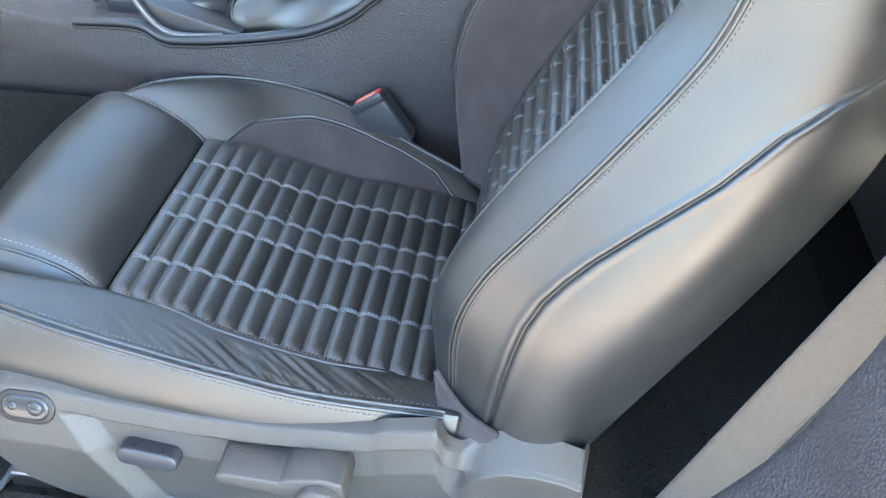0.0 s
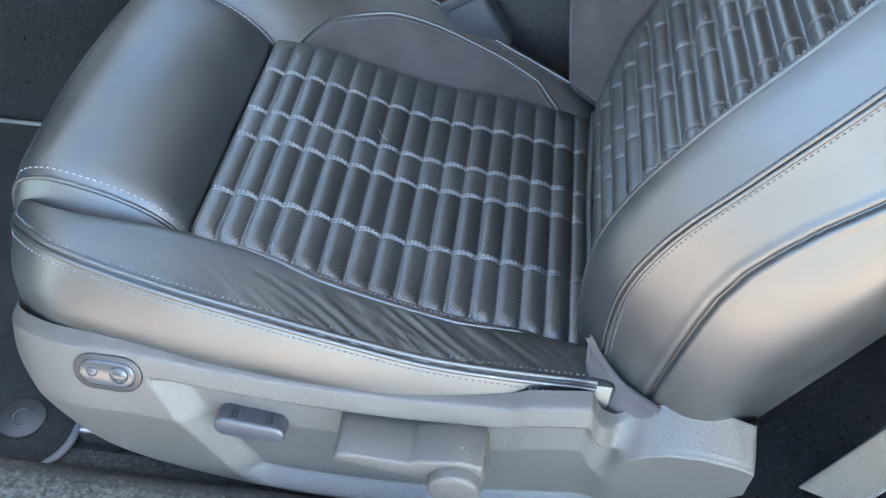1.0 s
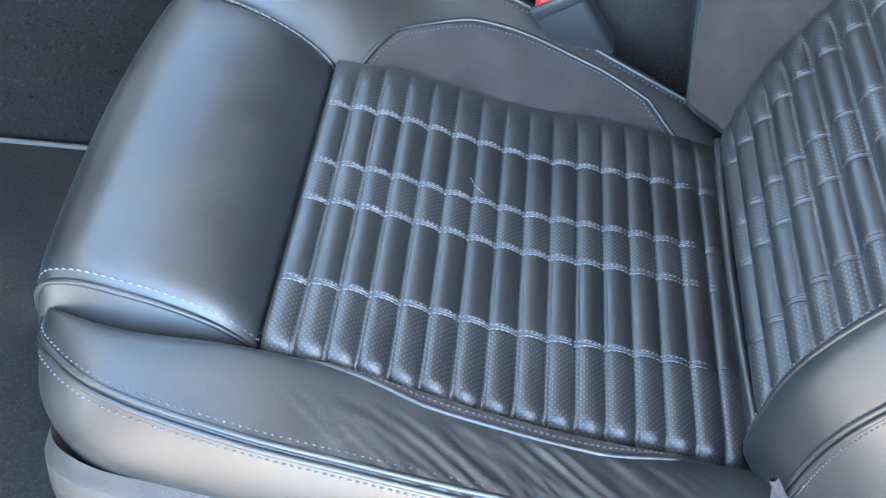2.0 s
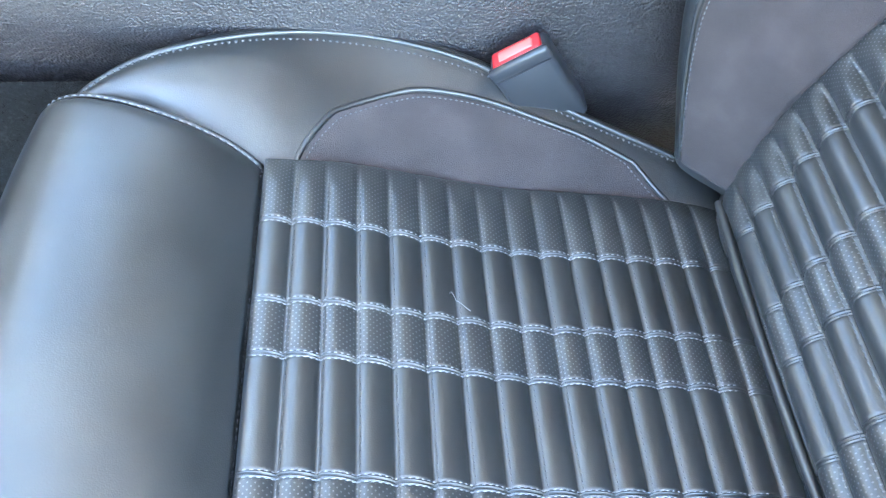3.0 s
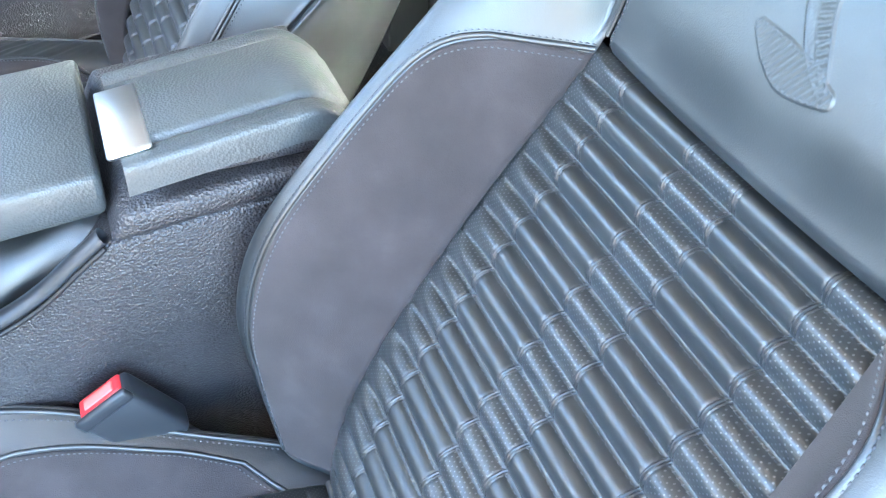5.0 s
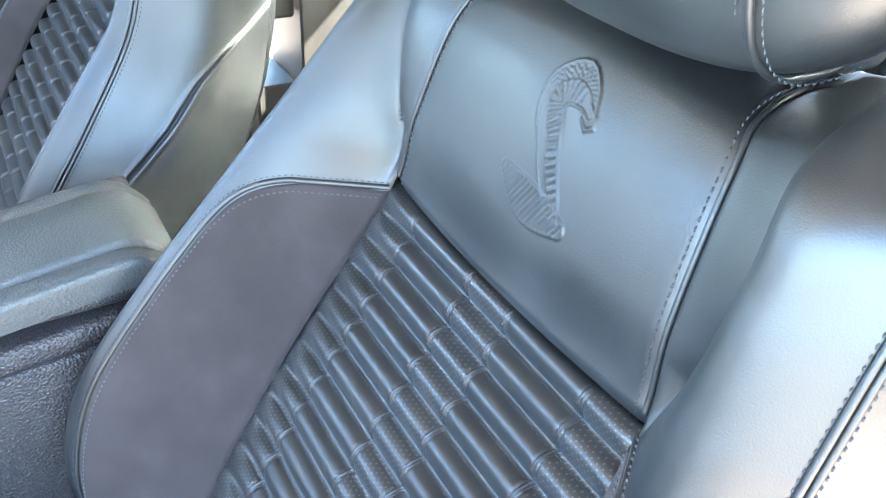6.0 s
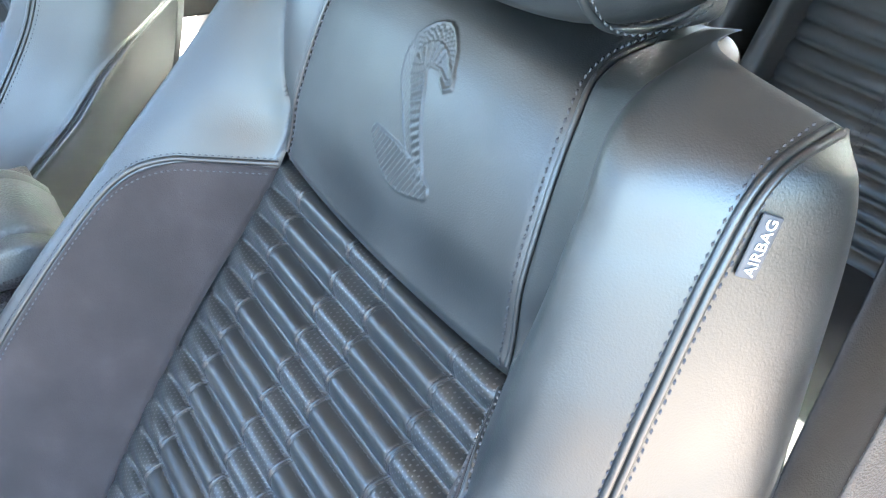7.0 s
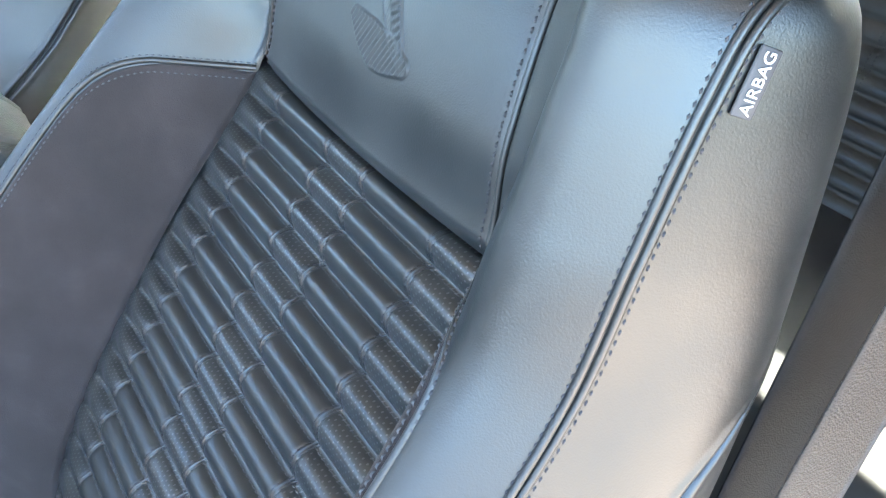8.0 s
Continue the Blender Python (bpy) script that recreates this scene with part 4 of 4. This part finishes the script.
def buckle():
    ob = thing("seat_belt_buckle", (-.165, .235, .33), "black seat belt buckle with a red release button beside the seat", "buckle")
    # long axis leans back and down, face turned to the roof and the front
    m = Matrix.Translation((-.183, .240, .352)) @ pose(0, 0, 0, 0, -33, 0)
    part("housing", placed(rounded_box((.052, .030, .078), .006, 3), m), switch_plastic, ob, "black plastic buckle housing")
    part("release_button", placed(rounded_box((.043, .019, .007), .0030, 3), m @ Matrix.Translation((-.001, .0030, .0380))), red_plastic, ob, "bright red release button")
    part("lip", placed(rounded_box((.052, .007, .014), .003, 2), m @ Matrix.Translation((0, -.0125, .0380))), switch_plastic, ob, "moulded lip before the button")
    # The reflection on the button's centre, put into a paler plate.
    part("button_face", placed(rounded_box((.030, .011, .003), .0014, 2), m @ Matrix.Translation((-.001, .0025, .0412))), pale_red, ob, "red button face, reflection painted as pale red")
    part("stalk", placed(rounded_box((.030, .012, .13), .004, 2), m @ Matrix.Translation((.002, 0, -.095))), black_plastic, ob)


buckle()


def seat_belt():
    ob = thing("seat_belt", (.243, -.26, .20), "grey woven seat belt hanging behind the driver's seat", "seat belt")
    u = np.linspace(0, 1, 40)
    def run(name, x0, x1, y0, y1, z0, z1, wide, mat, label):
        w = np.linspace(-.5, .5, 9)
        c = np.stack([x0 + (x1 - x0) * u, y0 + (y1 - y0) * u, z0 + (z1 - z0) * u], -1)
        d = np.array((.96, -.25, -.10)) * wide
        P = c[:, None] + w[None, :, None] * d[None, None]
        loop = np.concatenate([P, P[:, ::-1] + (0, .0016, 0)], 1)
        return sheet(name, loop, mat, ob, label, wrap=True)
    run("webbing", .181, .505, -.238, -.194, .20, .98, .050, webbing, "woven shoulder webbing")
    run("dark_strip", .228, .551, -.206, -.126, .20, .98, .062, mat_plastic, "dull black strip behind the webbing")
    part("tongue", placed(rounded_box((.055, .004, .030), .0015, 2), Matrix.Translation((.368, -.228, .675)) @ pose(0, 0, 0, 0, -60, 0)), chrome, ob, "pressed metal belt tongue")


seat_belt()


def quarter_trim():
    """Moulded trim that sweeps up behind the door opening, with the pillar above it."""
    u = np.linspace(0, 1, 60)
    k = np.linspace(0, 1, 8)
    ex, ez = glide(k, (.085, .118, .146, .168, .188, .200, .211, .225), u), glide(k, (.36, .43, .482, .518, .556, .600, .640, .72), u)
    out = np.concatenate([[-.004, -.003, 0, .004, .012], np.linspace(.03, .072, 8), [.075, .080], np.linspace(.086, .15, 9)])
    low = .004 * step((out - .073) / .008)
    P = np.stack([ex[:, None] + .05 * out[None], -.420 - out[None] + 0 * u[:, None],
                  ez[:, None] - .10 * out[None] - .012 * np.clip(1 - (out + .004) / .014, 0, 1)[None] ** 2 - low[None]], -1)
    tagged(sheet("trim_quarter", P, console_plastic, None), "grey moulded plastic trim sweeping up behind the door", "trim", kind="structure")
    slab("wall_pillar", (.30, -.575, .60), (.46, -.50, 1.08), trim_plastic, "grey plastic door pillar trim", bevel=.012)


quarter_trim()


def rear_seat(y0, y1, label):
    rs = thing("rear_seat", (.6, (y0 + y1) / 2, .14), label, "rear seat", "rear seats")
    cy, hw = (y0 + y1) / 2, (y1 - y0) / 2
    part("rear_cushion", placed(rounded_box((.46, hw * 2, .20), .022, 5), Matrix.Translation((.695, cy, .335))), rear_leather, rs, "smooth leather rear cushion")
    u = channel_places(np.arange(15) * .027, 8)
    w = np.linspace(-1, 1, 40)
    k = np.clip((u / .027).astype(int), 0, 13)
    h = .006 * pillow(np.clip(u / .027 - k, 0, 1)) + .002
    P = np.stack([np.repeat((.80 + .42 * u - h * .9)[:, None], 40, 1) + .012 * (w**6)[None], cy + w[None] * (hw - .022) + 0 * u[:, None], np.repeat((.40 + .9 * u + h * .42)[:, None], 40, 1)], -1)
    ins = sheet("rear_insert", P, insert_leather, rs, "channelled rear backrest insert", uv=P[..., 1:].copy(), perf=np.zeros(P.shape[:2]))
    lines = []
    for f in (-.55, -.16, .16, .55):
        j = int((f + 1) / 2 * 39)
        for dd in (-.004, .004):
            lines.append((P[:, j] + (0, dd, 0), np.tile((-.9, 0, .42), (len(u), 1))))
    stitches("row_stitching", lines, dark_thread, ins, thick=.001)
    for s in (-1, 1):
        part("rear_bolster", placed(rounded_box((.10, .030, .48), .014, 4), Matrix.Translation((.905, cy + s * (hw - .012), .60)) @ pose(0, 0, 0, 0, 25, 0)), rear_leather, rs)
    part("rear_back", placed(rounded_box((.12, hw * 2, .50), .03, 3), Matrix.Translation((.965, cy, .58)) @ pose(0, 0, 0, 0, 25, 0)), rear_leather, rs)


rear_seat(-.399, .33, "black leather rear seat behind the driver's seat")
rear_seat(.38, 1.08, "black leather rear seat behind the passenger's seat")

# ---- shell of the car, closed round the place ----
slab("wall_quarter", (.46, -.57, .08), (1.9, -.40, 1.10), trim_plastic, "grey rear quarter trim panel")
slab("wall_quarter", (.46, 1.14, .08), (1.9, 1.32, 1.10), trim_plastic, "grey rear quarter trim panel")
# Added opening behind this panel: bright concrete through it imitates a sunlit patch.
slab("wall_door", (-1.5, 1.20, .08), (.372, 1.32, .87), console_plastic, "passenger door panel, cut short for an added bright gap")
slab("wall_sill", (.376, 1.16, .08), (.456, 1.32, .335), trim_plastic, "grey filler block added below the bright gap")
slab("wall_pillar", (.376, 1.16, .46), (.456, 1.32, .80), trim_plastic, "grey filler block added above the bright gap")
slab("wall_dash", (-1.62, -.57, .60), (-.82, 1.32, .88), console_plastic, "black dashboard")
slab("wall_firewall", (-1.62, -.57, .08), (-1.42, 1.32, .598), carpet, "carpeted footwell bulkhead")
# Unseen; its top edge is set to cut the sun on the rear cushion.
slab("wall_bulkhead", (1.06, -.40, .08), (1.9, 1.14, .92), console_plastic, "black unseen rear bulkhead, raised to block the sun")
# Unseen slab, added to keep sky light out of the rear.
slab("wall_deck", (1.45, -.40, .93), (1.9, 1.14, 1.03), console_plastic, "black unseen slab added to darken the rear window")
slab("floor_rear", (.45, -.57, .05), (1.7, 1.32, .10), carpet, "charcoal rear floor carpet")
slab("ceiling", (-.40, -.50, 1.10), (1.205, 1.25, 1.15), headliner, "light grey cloth headliner")
slab("wall_rail", (-.40, -.58, 1.07), (1.0, -.50, 1.17), paint, "painted roof rail over the door opening")
slab("wall_rail", (-.40, 1.25, 1.07), (1.0, 1.33, 1.17), paint, "painted roof rail over the passenger window")
slab("wall_sill", (-1.5, -.62, -.05), (.46, -.47, .18), paint, "painted door sill of the car")
slab("wall_pillar", (.40, 1.22, .72), (.52, 1.32, 1.08), trim_plastic, "grey passenger door pillar")


def open_door():
    """The driver's door, swung out from its hinge at the front."""
    bm = placed(rounded_box((1.12, .10, .66), .02, 2), Matrix.Translation((-1.06, -.62, 0)) @ pose(0, 0, 0, 0, 0, -64) @ Matrix.Translation((.58, -.05, .50)))
    tagged(part("door_1", bm, console_plastic, None), "open driver's door with a black inner panel", "door", kind="structure")


open_door()


def pane(name, quad, label):
    bm = bmesh.new()
    vs = [bm.verts.new(p) for p in quad]
    f = bm.faces.new(vs)
    bmesh.ops.solidify(bm, geom=[f], thickness=.005)
    ob = tagged(part(name, bm, glass, None, smooth=False), label, "window", kind="structure")
    ob.visible_shadow = False


pane("window_1", ((-.40, -.48, 1.11), (-.40, 1.23, 1.11), (-1.25, 1.23, .885), (-1.25, -.48, .885)), "sloping clear windscreen")
pane("window_2", ((1.205, -.40, 1.115), (1.205, 1.14, 1.115), (1.45, 1.14, 1.035), (1.45, -.40, 1.035)), "sloping clear rear window")
pane("window_3", ((-.72, 1.27, .875), (.40, 1.27, .875), (.40, 1.27, 1.09), (-.30, 1.27, 1.09)), "clear passenger door window")


def ground():
    bm = bmesh.new()
    bmesh.ops.create_grid(bm, x_segments=8, y_segments=8, size=400, matrix=Matrix.Translation((0, 0, -.30)))
    tagged(part("ground", bm, soil, None, smooth=False), "dull open ground beyond the driveway", "ground", kind="structure")


ground()
slab("pavement", (-4.0, -4.5, -.34), (6.5, 3.5, -.295), concrete, "pale sunlit concrete driveway under the car", bevel=.01)
